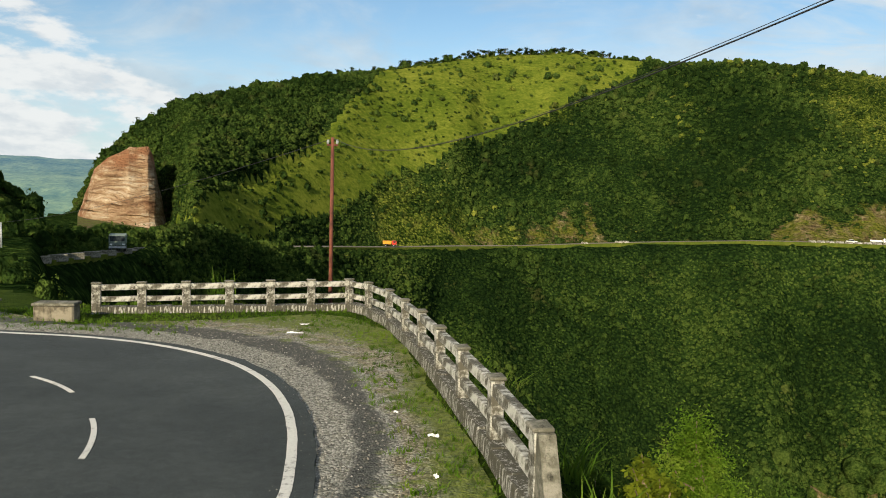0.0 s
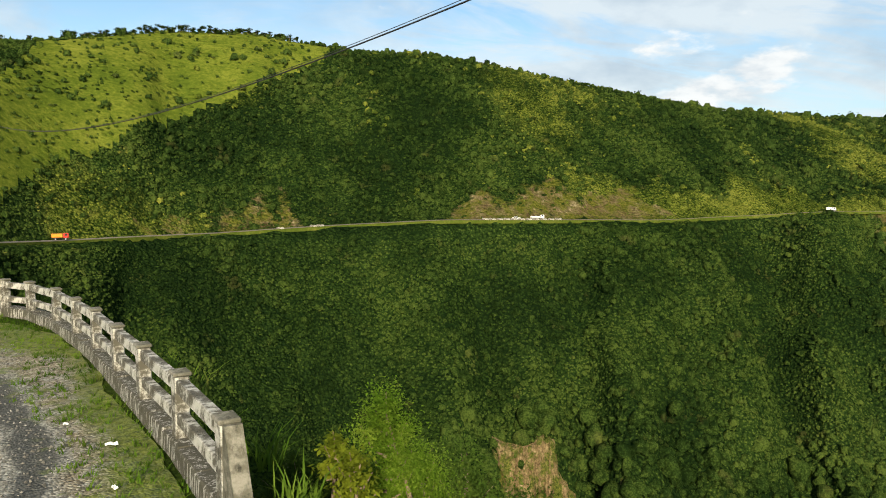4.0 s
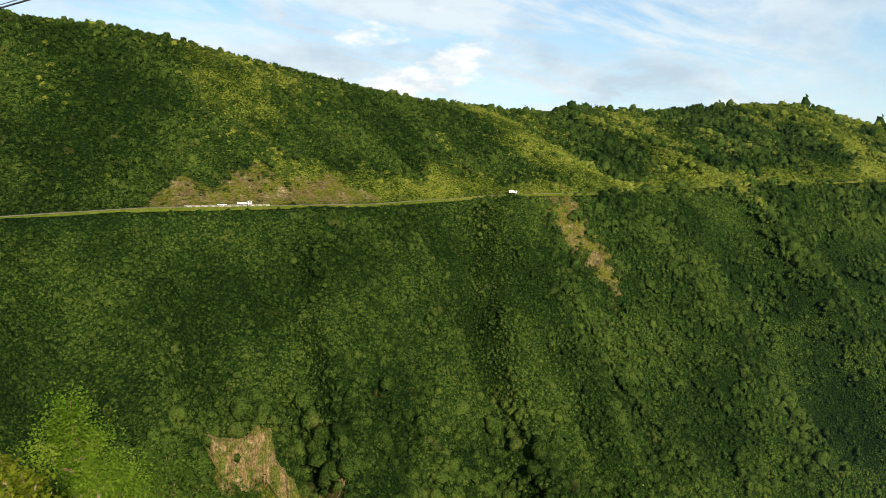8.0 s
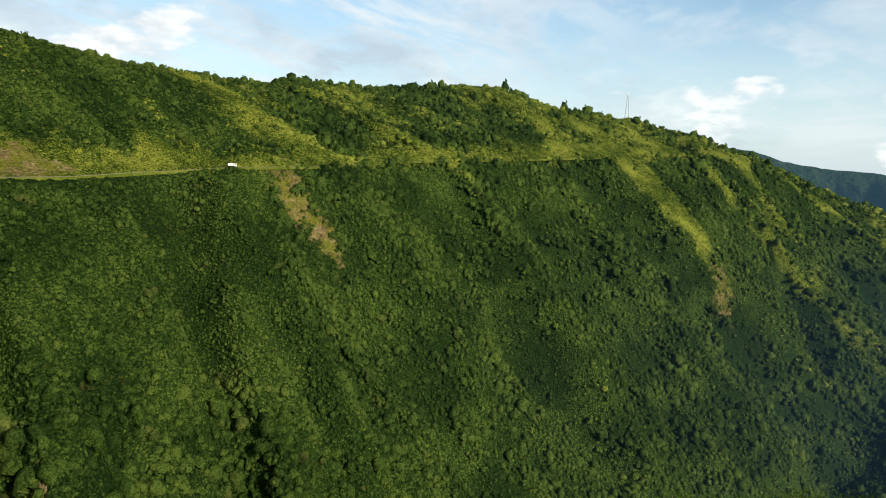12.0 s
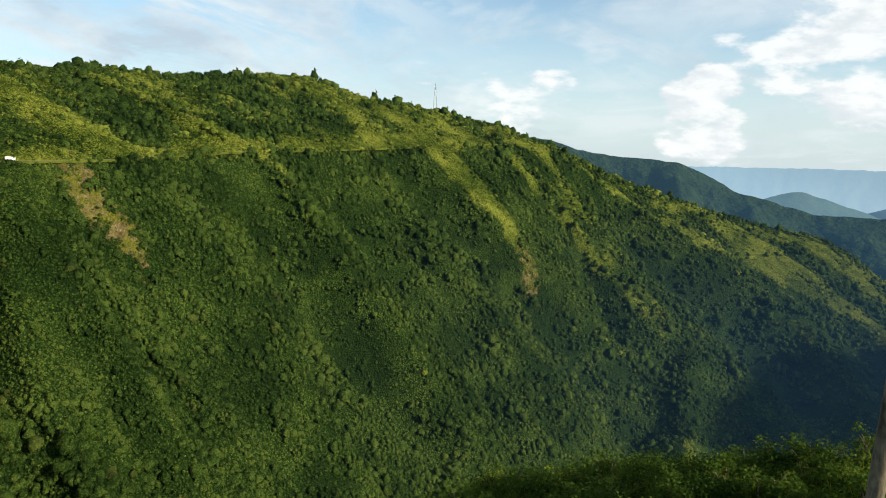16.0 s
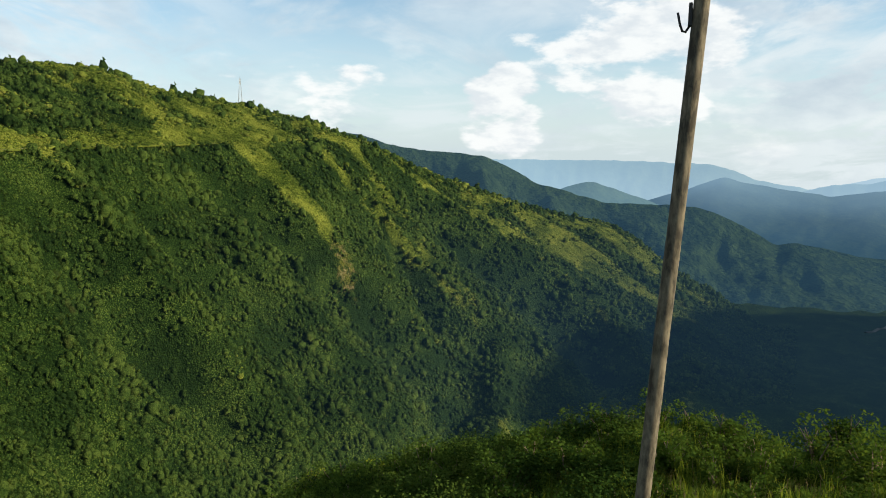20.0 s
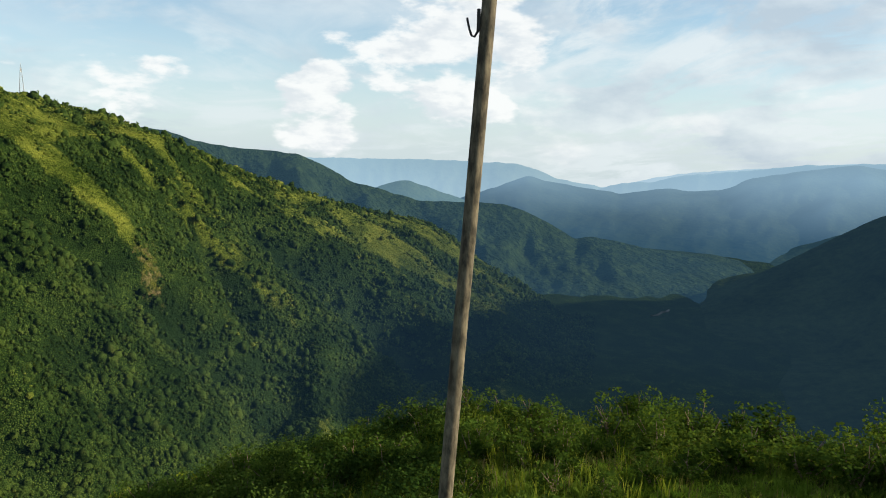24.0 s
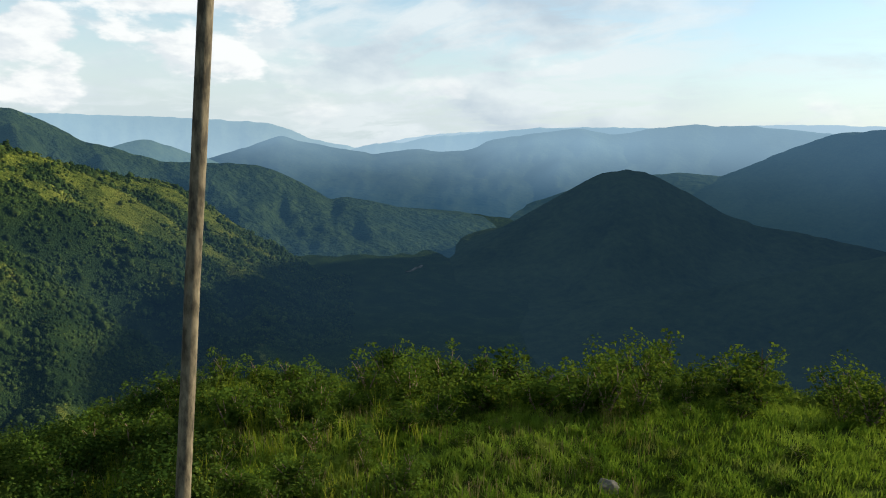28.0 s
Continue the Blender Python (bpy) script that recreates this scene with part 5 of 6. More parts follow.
def far_road():
    azs = np.arange(-37.5, 84.5, 0.5)
    dr, zr = at_az(T_BENCH, azs)

    def strip(name, inner, outer, lift, thick, mat, label):
        bm = bmesh.new()
        rows = []
        for a, d, z in zip(azs, dr, zr):
            top = [spot(a, d + inner, z + lift), spot(a, d + outer, z + lift)]
            rows.append([bm.verts.new(p) for p in (*top, top[1] - Vector((0, 0, thick)), top[0] - Vector((0, 0, thick)))])
        for p, q in zip(rows, rows[1:]):
            for i in range(4):
                bm.faces.new((p[i], p[(i + 1) % 4], q[(i + 1) % 4], q[i]))
        bmesh.ops.recalc_face_normals(bm, faces=bm.faces[:])
        return tagged(part(name, bm, mat), label, "road", kind="structure")

    strip("road", -2.8, 3.0, 0.5, 0.8, M_DUST, "narrow dusty mountain road along the slope")
    strip("road_verge", -3.9, -2.8, 0.45, 1.6, M_VERGE, "grassy verge below the mountain road")


M_DUST = ground_material("dusty_tarmac", (0.10, 0.093, 0.078), (0.165, 0.15, 0.125), (0.24, 0.22, 0.18), 0.8, 0.05, 0.02)
M_VERGE = ground_material("dry_verge_grass", (0.03, 0.05, 0.007), (0.065, 0.085, 0.012), (0.13, 0.135, 0.03), 0.5, 0.04, 0.2)
far_road()


# ---- the concrete fence on the outside of the bend ----
def fence_post(h):
    """A slab-like post, wider along the fence, with a thin overhanging cap."""
    post = new("fence_post", None)
    part("shaft", box(0.24, 0.17, h - 0.03, (0, 0, (h - 0.03) / 2 - 0.1), 0.014), M_FENCE, post)
    part("cap", box(0.28, 0.22, 0.05, (0, 0, h - 0.10), 0.015), M_CONCRETE, post, "weathered grey concrete cap")
    return post


def plinth(L, h):
    """The footing between two posts: cast in short lengths, front face battered, upper edge chipped."""
    bm = bmesh.new()
    m = max(3, int(L / 0.42))
    for k in range(m):
        x0, x1 = -L / 2 + k * L / m + 0.004, -L / 2 + (k + 1) * L / m - 0.004
        top = h + random.uniform(-0.012, 0.012)
        prof = [(-0.15, -0.12), (-0.13, top - 0.02), (-0.11, top), (0.24, top), (0.27, -0.12)]
        ends = []
        for x in (x0, x1):
            ends.append([bm.verts.new((x, yy + random.uniform(-0.008, 0.008), zz + random.uniform(-0.006, 0.006))) for yy, zz in prof])
        n = len(prof)
        for i in range(n):
            bm.faces.new((ends[0][i], ends[0][(i + 1) % n], ends[1][(i + 1) % n], ends[1][i]))
        bm.faces.new(ends[0][::-1])
        bm.faces.new(ends[1])
    bmesh.ops.recalc_face_normals(bm, faces=bm.faces[:])
    return bm


def fence(line, h0, h1, foot):
    n = len(line)
    for i, (x, y) in enumerate(line):
        h = h0 + (h1 - h0) * i / (n - 1)
        nxt = Vector(line[min(i + 1, n - 1)]) - Vector(line[max(i - 1, 0)])
        turn = math.degrees(math.atan2(nxt.y, nxt.x))
        g0 = plane_z(x, y)
        post = fence_post(h + 0.12)
        post.matrix_basis = pose(x, y, g0 + 0.02, random.uniform(-1.2, 1.2), random.uniform(-1.2, 1.2), turn)
        tagged(post, "old white-painted concrete post, stained and flaking", "fence post", "roadside fence posts")
        if i == n - 1:
            break
        a, b = Vector((x, y, g0)), Vector((*line[i + 1], plane_z(*line[i + 1])))
        hb = h0 + (h1 - h0) * (i + 1) / (n - 1)
        d = b - a
        rz = math.degrees(math.atan2(d.y, d.x))
        slope = math.degrees(math.atan2(d.z + hb - h, d.xy.length))
        for lift, hh, tt in ((0.90, 0.165, 0.14), (0.50, 0.15, 0.13)):
            mid = (a + Vector((0, 0, h * lift)) + b + Vector((0, 0, hb * lift))) / 2
            rail = part("fence_rail", box(d.xy.length - 0.22, tt, hh, (0, 0, 0), 0.014), M_FENCE)
            rail.matrix_basis = pose(*mid, random.uniform(-1, 1), -slope + random.uniform(-0.3, 0.3), rz)
            tagged(rail, "weathered white concrete rail between fence posts", "fence rail", "roadside fence rails")
        kerb = part("fence_kerb", plinth(d.xy.length, foot), M_KERB)
        kerb.matrix_basis = pose(*((a + b) / 2), 0, -math.degrees(math.atan2(d.z, d.xy.length)), rz)
        tagged(kerb, "low mossy concrete kerb under the fence with flaking whitewash", "kerb", "roadside fence kerbs")


def end_buttress():
    """The sloping stay that closes the fence at its near end, on a stub of footing."""
    x, y = FENCE_RIGHT[-1]
    d = (Vector(FENCE_RIGHT[-1]) - Vector(FENCE_RIGHT[-2])).normalized()
    ob = new("fence_buttress", None)
    ob.matrix_basis = pose(x, y, plane_z(x, y), 0, 0, math.degrees(math.atan2(d.y, d.x)))
    bm = bmesh.new()
    prof = [(0.12, 0.0), (0.12, 1.0), (0.20, 1.0), (0.62, 0.22), (0.62, 0.0)]
    sides = [[bm.verts.new((px, w, pz)) for px, pz in prof] for w in (-0.085, 0.085)]
    for i in range(5):
        bm.faces.new((sides[0][i], sides[0][(i + 1) % 5], sides[1][(i + 1) % 5], sides[1][i]))
    bm.faces.new(sides[0][::-1])
    bm.faces.new(sides[1])
    bmesh.ops.recalc_face_normals(bm, faces=bm.faces[:])
    part("stay", bm, M_CONCRETE, ob)
    part("footing", box(0.62, 0.42, 0.36, (0.42, 0, 0.02), 0.02), M_KERB, ob, "chipped whitewashed footing")
    tagged(ob, "sloping mossy concrete stay at the end of the fence", "fence stay")


fence(FENCE_LEFT, 0.82, 0.93, 0.20)
fence(FENCE_RIGHT, 0.93, 0.98, 0.24)
end_buttress()


def masonry_block(x, y, sx, sy, sz, rz):
    b = new("masonry_block", None)
    part("body", box(sx, sy, sz, (0, 0, sz / 2 - 0.1), 0.04), M_BLOCK, b)
    part("coping", box(sx + 0.06, sy + 0.06, 0.08, (0, 0, sz - 0.07), 0.02), M_CONCRETE, b, "flat grey concrete coping")
    b.matrix_basis = pose(x, y, plane_z(x, y), 0, 0, rz)
    return tagged(b, "low lichened stone guard block on the verge", "guard block", "roadside guard blocks")


masonry_block(-12.0, 18.35, 1.0, 0.5, 0.52, 12)
masonry_block(-14.3, 18.4, 1.0, 0.5, 0.5, 4)
for i in range(9):   # guard stones beside the road beyond the bend
    a = -36.6 + i * 1.05
    d, z = (float(v[0]) for v in at_az(T_BENCH, np.array([a])))
    b = part("guard_stone", box(1.9, 0.5, 0.75, (0, 0, 0.3), 0.06), M_CONCRETE)
    b.matrix_basis = pose(*spot(a, d - 4.0, z + 0.35), 0, 0, 62 - i * 3)
    tagged(b, "pale concrete guard stone beside the road", "guard stone", "guard stones beyond the bend")
for i in range(14):   # white parapet along the cuttings
    a = 20.6 + i * 0.56 if i < 11 else (4.9, 7.4, 7.9)[i - 11]
    d, z = (float(v[0]) for v in at_az(T_BENCH, np.array([a])))
    b = part("parapet", box(2.9, 0.35, 0.85, (0, 0, 0.4), 0.04), M_FENCE)
    b.matrix_basis = pose(*spot(a, d - 3.0, z + 0.5), 0, 0, -a)
    tagged(b, "whitewashed parapet section along the far road", "parapet", "far road parapet")


# ---- poles and wires ----
def utility_pole(x, y, z0, z1, r, mat, label, arm=0.0):
    p = new("utility_pole", None)
    p.matrix_basis = pose(x, y, z0)
    h = z1 - z0
    part("shaft", tube([(0, 0, -0.6), (0, 0, h * 0.5), (0, 0, h)], [r * 1.1, r, r * 0.85], 10), mat, p, "", True)
    if arm:
        part("crossarm", box(arm, 0.06, 0.06, (0, 0, h - 0.25), 0.008), mat, p)
        for s in (-1, 1):
            part("insulator", tube([(s * arm * 0.42, 0, h - 0.22), (s * arm * 0.42, 0, h - 0.16), (s * arm * 0.42, 0, h - 0.08)], [0.03, 0.05, 0.025], 8), M_STEEL, p, "grey porcelain insulator", True)
    return tagged(p, label, "utility pole")


P1 = spot(-14.45, 24.4)
utility_pole(P1.x, P1.y, -0.5, 5.40, 0.062, M_RUST, "slim rust-red steel pole behind the concrete fence", 0.36)
P0 = spot(-36.75, 70)
utility_pole(P0.x, P0.y, land1(P0.x, P0.y), 0.6, 0.06, M_STEEL, "thin grey steel pole beside the road beyond the bend")

POLE = Vector((4.80, -1.343, 2.8))
LEAN = Vector((-0.0170, -0.0555, 0))


def near_pole():
    p = new("wooden_pole", None)
    base = POLE + LEAN * (land1(POLE.x, POLE.y) - 0.5 - 2.8)
    base.z = land1(POLE.x, POLE.y) - 0.5
    top = POLE + LEAN * 2.7 + Vector((0, 0, 2.7))
    pts = [base.lerp(top, k / 12) for k in range(13)]
    bm = tube([q + Vector((random.uniform(-1, 1), random.uniform(-1, 1), 0)) * 0.003 for q in pts], [0.0490 - 0.0004 * k for k in range(13)], 14)
    part("shaft", bm, M_POLE, p, "", True)
    side = way(POLE_VIEW - 90)
    at = POLE + LEAN * 1.56 + Vector((0, 0, 1.56))
    plate = box(0.022, 0.05, 0.13, at + side * 0.052 + Vector((0, 0, 0.02)), 0.004, pose(0, 0, 0, 0, 0, -POLE_VIEW))
    part("bracket", plate, M_BLACK, p, "black steel bracket")
    hook = [at + side * s + Vector((0, 0, h)) for s, h in ((0.050, 0.0), (0.058, -0.05), (0.074, -0.076), (0.092, -0.07), (0.106, -0.034), (0.122, 0.034))]
    part("hook", tube(hook, 0.0075, 8), M_BLACK, p, "black steel hook", True)
    return tagged(p, "leaning weathered wooden pole with a black steel hook", "pole")


POLE_VIEW = 106.5
near_pole()


def wire(a, b, sag, r, label, n=48):
    a, b = Vector(a), Vector(b)
    pts = []
    for i in range(n + 1):
        s = i / n
        p = a.lerp(b, s)
        p.z -= sag * 4 * s * (1 - s)
        pts.append(p)
    return tagged(part("overhead_wire", tube(pts, r, 6), M_BLACK, None, "", True), label, "overhead wire", "overhead wires")


END = Vector((3.80, -0.70, 5.40))
wire((P1.x, P1.y, 5.38), END, 0.975, 0.0058, "black overhead cable sagging from the steel pole")
wire((P1.x, P1.y, 5.40), END + Vector((0, 0, 0.03)), 0.985, 0.0026, "thin black overhead wire beside the cable")
wire((P1.x, P1.y, 5.35), (P0.x, P0.y, 0.6), 0.5, 0.010, "black overhead wire to the next pole")


# ---- lattice mast on the ridge ----
def lattice_mast(az, d, h):
    m = new("lattice_mast", None)
    z = land1(*spot(az, d).xy) - 1
    m.matrix_basis = pose(*spot(az, d, z), 0, 0, 20)
    w0, w1 = 3.2, 0.5
    levels = 9
    for sx in (-1, 1):
        for sy in (-1, 1):
            part("leg", tube([(sx * w0, sy * w0, 0), (sx * w1, sy * w1, h)], [0.32, 0.2], 5), M_STEEL, m)
    for k in range(levels):
        a, b = k / levels, (k + 1) / levels
        wa, wb = w0 + (w1 - w0) * a, w0 + (w1 - w0) * b
        bm = bmesh.new()
        for s in (-1, 1):
            tube([(-wa, s * wa, h * a), (wb, s * wb, h * b)], 0.13, 4, bm)
            tube([(s * wa, wa, h * a), (s * wb, -wb, h * b)], 0.13, 4, bm)
            tube([(-wa, s * wa, h * a), (wa, s * wa, h * a)], 0.11, 4, bm)
        part("bracing", bm, M_STEEL, m)
    part("antenna", tube([(0, 0, h), (0, 0, h + 3)], 0.22, 6), M_STEEL, m)
    for k in range(3):
        part("dish", tube([(1.2, 0, h * (0.9 - 0.05 * k)), (1.7, 0, h * (0.9 - 0.05 * k))], [0.9, 0.6], 10), M_WHITE, m, "white round dish")
    return tagged(m, "tall grey steel lattice mast on the wooded ridge", "mast")


lattice_mast(74.5, 1195, 41)


# ---- vehicles on the roads ----
M_DULL = metal_paint("dull_vehicle_paint", (0.09, 0.12, 0.10), (0.17, 0.20, 0.17), 0.6)


def wheel(parent, x, y, r, w):
    t = part("wheel", tube([(x, y - w / 2, r), (x, y + w / 2, r)], r, 12), M_BLACK, parent)
    part("rim", tube([(x, y - w / 2 - 0.01, r), (x, y + w / 2 + 0.01, r)], r * 0.5, 10), M_STEEL, t, "grey steel rim")


def truck(az, off, rz, cab, bed, label, length=6.5, tall=2.6, name="truck"):
    d, z = (float(v[0]) for v in at_az(T_BENCH, np.array([az])))
    t = new(name, None)
    t.matrix_basis = pose(*spot(az, d + off, z + 0.5), 0, 0, rz)
    L = length
    part("chassis", box(L, 0.9, 0.25, (0, 0, 0.75), 0.03), M_BLACK, t)
    bm = box(1.7, 2.2, 1.5, (L / 2 - 0.85, 0, 1.55), 0.12)
    part("cab", bm, cab, t)
    part("windscreen", box(0.04, 1.9, 0.7, (L / 2 + 0.005, 0, 1.85), 0.01), M_GLASS, t)
    for s in (-1, 1):
        part("side_window", box(0.8, 0.03, 0.55, (L / 2 - 0.8, s * 1.105, 1.85), 0.01), M_GLASS, t)
        part("headlight", box(0.05, 0.3, 0.2, (L / 2 + 0.01, s * 0.8, 1.05), 0.01), M_WHITE, t)
    part("bumper", box(0.15, 2.2, 0.3, (L / 2 + 0.05, 0, 0.65), 0.03), M_STEEL, t)
    part("cargo_body", box(L - 2.0, 2.3, tall - 1.0, (-0.95, 0, 1.0 + (tall - 1.0) / 2), 0.06), bed, t)
    for x in (L / 2 - 1.0, -L / 2 + 1.2):
        for s in (-1, 1):
            wheel(t, x, s * 0.95, 0.45, 0.3)
    return tagged(t, label, name)


def car(az, off, rz, paint, label):
    d, z = (float(v[0]) for v in at_az(T_BENCH, np.array([az])))
    c = new("car", None)
    c.matrix_basis = pose(*spot(az, d + off, z + 0.5), 0, 0, rz)
    part("body", box(4.2, 1.7, 0.65, (0, 0, 0.65), 0.14), paint, c)
    bm = bmesh.new()
    r = box(2.3, 1.5, 0.6, (-0.2, 0, 1.22), 0.0, None, bm)
    for v in bm.verts:
        if v.co.z > 1.3:
            v.co.x = -0.2 + (v.co.x + 0.2) * 0.72
    part("cabin", bm, M_GLASS, c)
    part("roof", box(1.6, 1.4, 0.06, (-0.2, 0, 1.53), 0.02), paint, c)
    for x in (1.35, -1.35):
        for s in (-1, 1):
            wheel(c, x, s * 0.75, 0.32, 0.2)
    return tagged(c, label, "car")


truck(-29.7, 0.6, -62, M_DULL, M_DULL, "dull grey-green truck coming down the road", 5.0, 2.3)
truck(-10.1, 0.5, 12, M_RED, M_ORANGE, "small orange and red truck on the far road", 5.2, 2.2)
truck(45.0, 0.5, -38, M_WHITE, M_WHITE, "white box truck on the far mountain road", 5.0, 2.5)
car(23.0, 0.4, -22, M_WHITE, "white car beside the far parapet")
truck(24.6, 0.6, -24, M_WHITE, M_WHITE, "white flatbed truck beside the red cutting", 6.5, 1.6)


# ---- near plants ----
def leaf_cloud(points, size, r, droop=0.2, wide=0.42):
    """Pointed leaves, two triangles each, at the given points."""
    n = len(points)
    a = r.normal(size=(n, 3)) * np.array([1, 1, 0.5]) - np.array([0, 0, droop])
    a /= np.linalg.norm(a, axis=1)[:, None]
    b = np.cross(a, r.normal(size=(n, 3)) * 0.5 + np.array([0, 0, 1.0]))
    b /= np.linalg.norm(b, axis=1)[:, None]
    s = size * (0.6 + 0.8 * r.random(n))[:, None]
    p = points
    v = np.stack([p, p + a * s * 0.5 + b * s * wide, p + a * s, p + a * s * 0.5 - b * s * wide], 1).reshape(-1, 3)
    k = np.arange(n)[:, None] * 4
    return v, k + np.array([[0, 1, 2, 3]])


def shrub(name, label, mat, height, spread_r, leaves, leaf, seed, stems=5, leggy=0.25):
    """A bush: woody stems and a leaf mass in several uneven lobes."""
    r = np.random.default_rng(seed)
    ob = new(name, None)
    tips = []
    for k in range(stems):
        a = r.random() * 6.28
        lean = spread_r * (0.25 + 0.6 * r.random())
        tip = Vector((math.cos(a) * lean, math.sin(a) * lean, height * (0.6 + 0.35 * r.random())))
        mid = tip * 0.5 + Vector((r.normal() * 0.06, r.normal() * 0.06, 0.04)) * height
        part("stem", tube([(0, 0, -0.1), mid, tip], [0.03 * height, 0.02 * height, 0.006 * height], 5), M_BARK, ob)
        tips.append(tip)
    pts = []
    per = leaves // (stems * 3)
    for tip in tips:
        for _ in range(3):
            c = np.array(tip) * (0.22 + 0.80 * r.random()) + r.normal(size=3) * 0.18 * spread_r
            q = r.normal(size=(per, 3))
            q /= np.linalg.norm(q, axis=1)[:, None]
            rad = (0.20 + 0.20 * r.random()) * (spread_r + height) * 0.5
            pts.append(c + q * rad * (0.55 + 0.5 * r.random((per, 1))) * np.array([1, 1, 0.8]))
    pts = np.concatenate(pts)
    pts = pts[pts[:, 2] > leggy * height * 0.1]
    v, f = leaf_cloud(pts, leaf, r)
    fo = new("foliage", mesh_from("foliage", v, f, [mat]))
    fo.parent = ob
    return tagged(ob, label, "shrub")


def spur_point(az, d):
    p = spot(az, d)
    return Vector((p.x, p.y, land1(p.x, p.y)))


random.seed(5)
KINDS = [shrub("shrub", "leafy green shrub among tall grass on the hilltop", M_SHRUB, 1.25 + 0.12 * k, 0.85 + 0.08 * k, 1000, 0.112, 100 + k, 6) for k in range(5)]
KINDS += [shrub("shrub", "low dark green bush on the grassy hilltop", M_BUSH, 1.0, 0.95, 950, 0.105, 120 + k, 8) for k in range(3)]
KINDS += [shrub("shrub", "bright yellow-green shrub on the hilltop edge", M_YELLOW, 1.1, 0.8, 640, 0.09, 130 + k) for k in range(2)]
used = [False] * len(KINDS)


def plant(k, az, d, scale):
    p = spur_point(az, d)
    m = Matrix.Translation(p) @ Matrix.Rotation(random.uniform(0, 6.28), 4, "Z") @ Matrix.Diagonal((scale, scale, scale * random.uniform(0.85, 1.2), 1))
    if not used[k]:
        KINDS[k].matrix_basis, used[k] = m, True
        return KINDS[k]
    c = copy_thing(KINDS[k], m)
    c.matrix_basis = m
    return c


for i in range(140):   # the bushy rim of the spur
    az = random.uniform(73, 160)
    edge = float(at_az(T_EDGE, np.array([az]))[0][0])
    d = edge * random.uniform(0.76, 1.02)
    plant(random.choice((0, 1, 2, 3, 4, 0, 1, 2, 5, 6, 7, 0, 3)), az, d, random.uniform(0.5, 1.05))
for i in range(50):   # thick cover on the slope towards the valley, mostly dark-toned for the shade there
    plant(random.choice((5, 6, 7, 5, 6, 7, 5, 6, 0, 2)), random.uniform(73, 105), random.uniform(13.0, 29), random.uniform(0.5, 1.0))
for i in range(12):   # bushes on its outer edge, mostly yellow-leaved for a sunlit look
    plant(random.choice((8, 9, 1)), random.uniform(78, 100), random.uniform(30.5, 35), random.uniform(0.6, 1.1))
for i in range(48):   # clumps of bushes in the tall grass
    plant(random.choice((0, 2, 3, 5, 6, 7, 1)), random.uniform(100, 124), random.uniform(14, 24), random.uniform(0.3, 0.75))
for i in range(36):   # single bushes in the short grass
    plant(random.choice((0, 2, 5, 6, 7, 6)), random.uniform(118, 158), random.uniform(14, 25), random.uniform(0.18, 0.5))
for az, d in ((135.0, 22.0), (136.5, 21.4), (134.2, 21.2), (137.4, 22.4)):   # one large clump
    plant(random.choice((0, 3, 5)), az, d, random.uniform(0.75, 0.95))
plant(6, 127.6, 27.0, 1.55)
plant(3, 141.0, 28, 1.2)


def undergrowth(name, label, mat, n, az0, az1, d0, d1, size, leaf, seed, per=520):
    """A closed cover of low bushes that grow into one another."""
    r = np.random.default_rng(seed)
    pts = []
    for _ in range(n):
        p = np.array(spur_point(az0 + (az1 - az0) * r.random(), d0 + (d1 - d0) * r.random()))
        q = r.normal(size=(per, 3))
        q /= np.linalg.norm(q, axis=1)[:, None]
        q[:, 2] = np.abs(q[:, 2])
        lobes = 1 + 0.35 * np.sin(q[:, :1] * 5 + 6 * r.random()) * np.sin(q[:, 1:2] * 5 + 6 * r.random())
        pts.append(p + q * lobes * (0.75 + 0.3 * r.random((per, 1))) * size * (0.55 + 0.7 * r.random()) * np.array([1, 1, 0.85 + 0.5 * r.random()]))
    v, f = leaf_cloud(np.concatenate(pts), leaf, r)
    return tagged(new(name, mesh_from(name, v, f, [mat])), label, "undergrowth", kind="stuff")


# A darker copy of the bush leaves, carrying the bank's shade in its colour.
M_SHADE_COVER = leaf_material("shade_toned_leaves", (0.0070, 0.0175, 0.0042), (0.019, 0.040, 0.0075), (0.052, 0.078, 0.014), patch=0.15, cell=1.2, through_light=0.08)
undergrowth("undergrowth", "dense undergrowth on the north side of the hilltop, toned dark for shade", M_SHADE_COVER, 270, 72, 105, 12.0, 33, 1.0, 0.09, 401, 480)
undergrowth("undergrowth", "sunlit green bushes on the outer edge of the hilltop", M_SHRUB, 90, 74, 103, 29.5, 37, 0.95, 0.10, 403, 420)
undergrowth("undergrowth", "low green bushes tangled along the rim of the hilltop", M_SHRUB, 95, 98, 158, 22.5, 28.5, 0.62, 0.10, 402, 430)


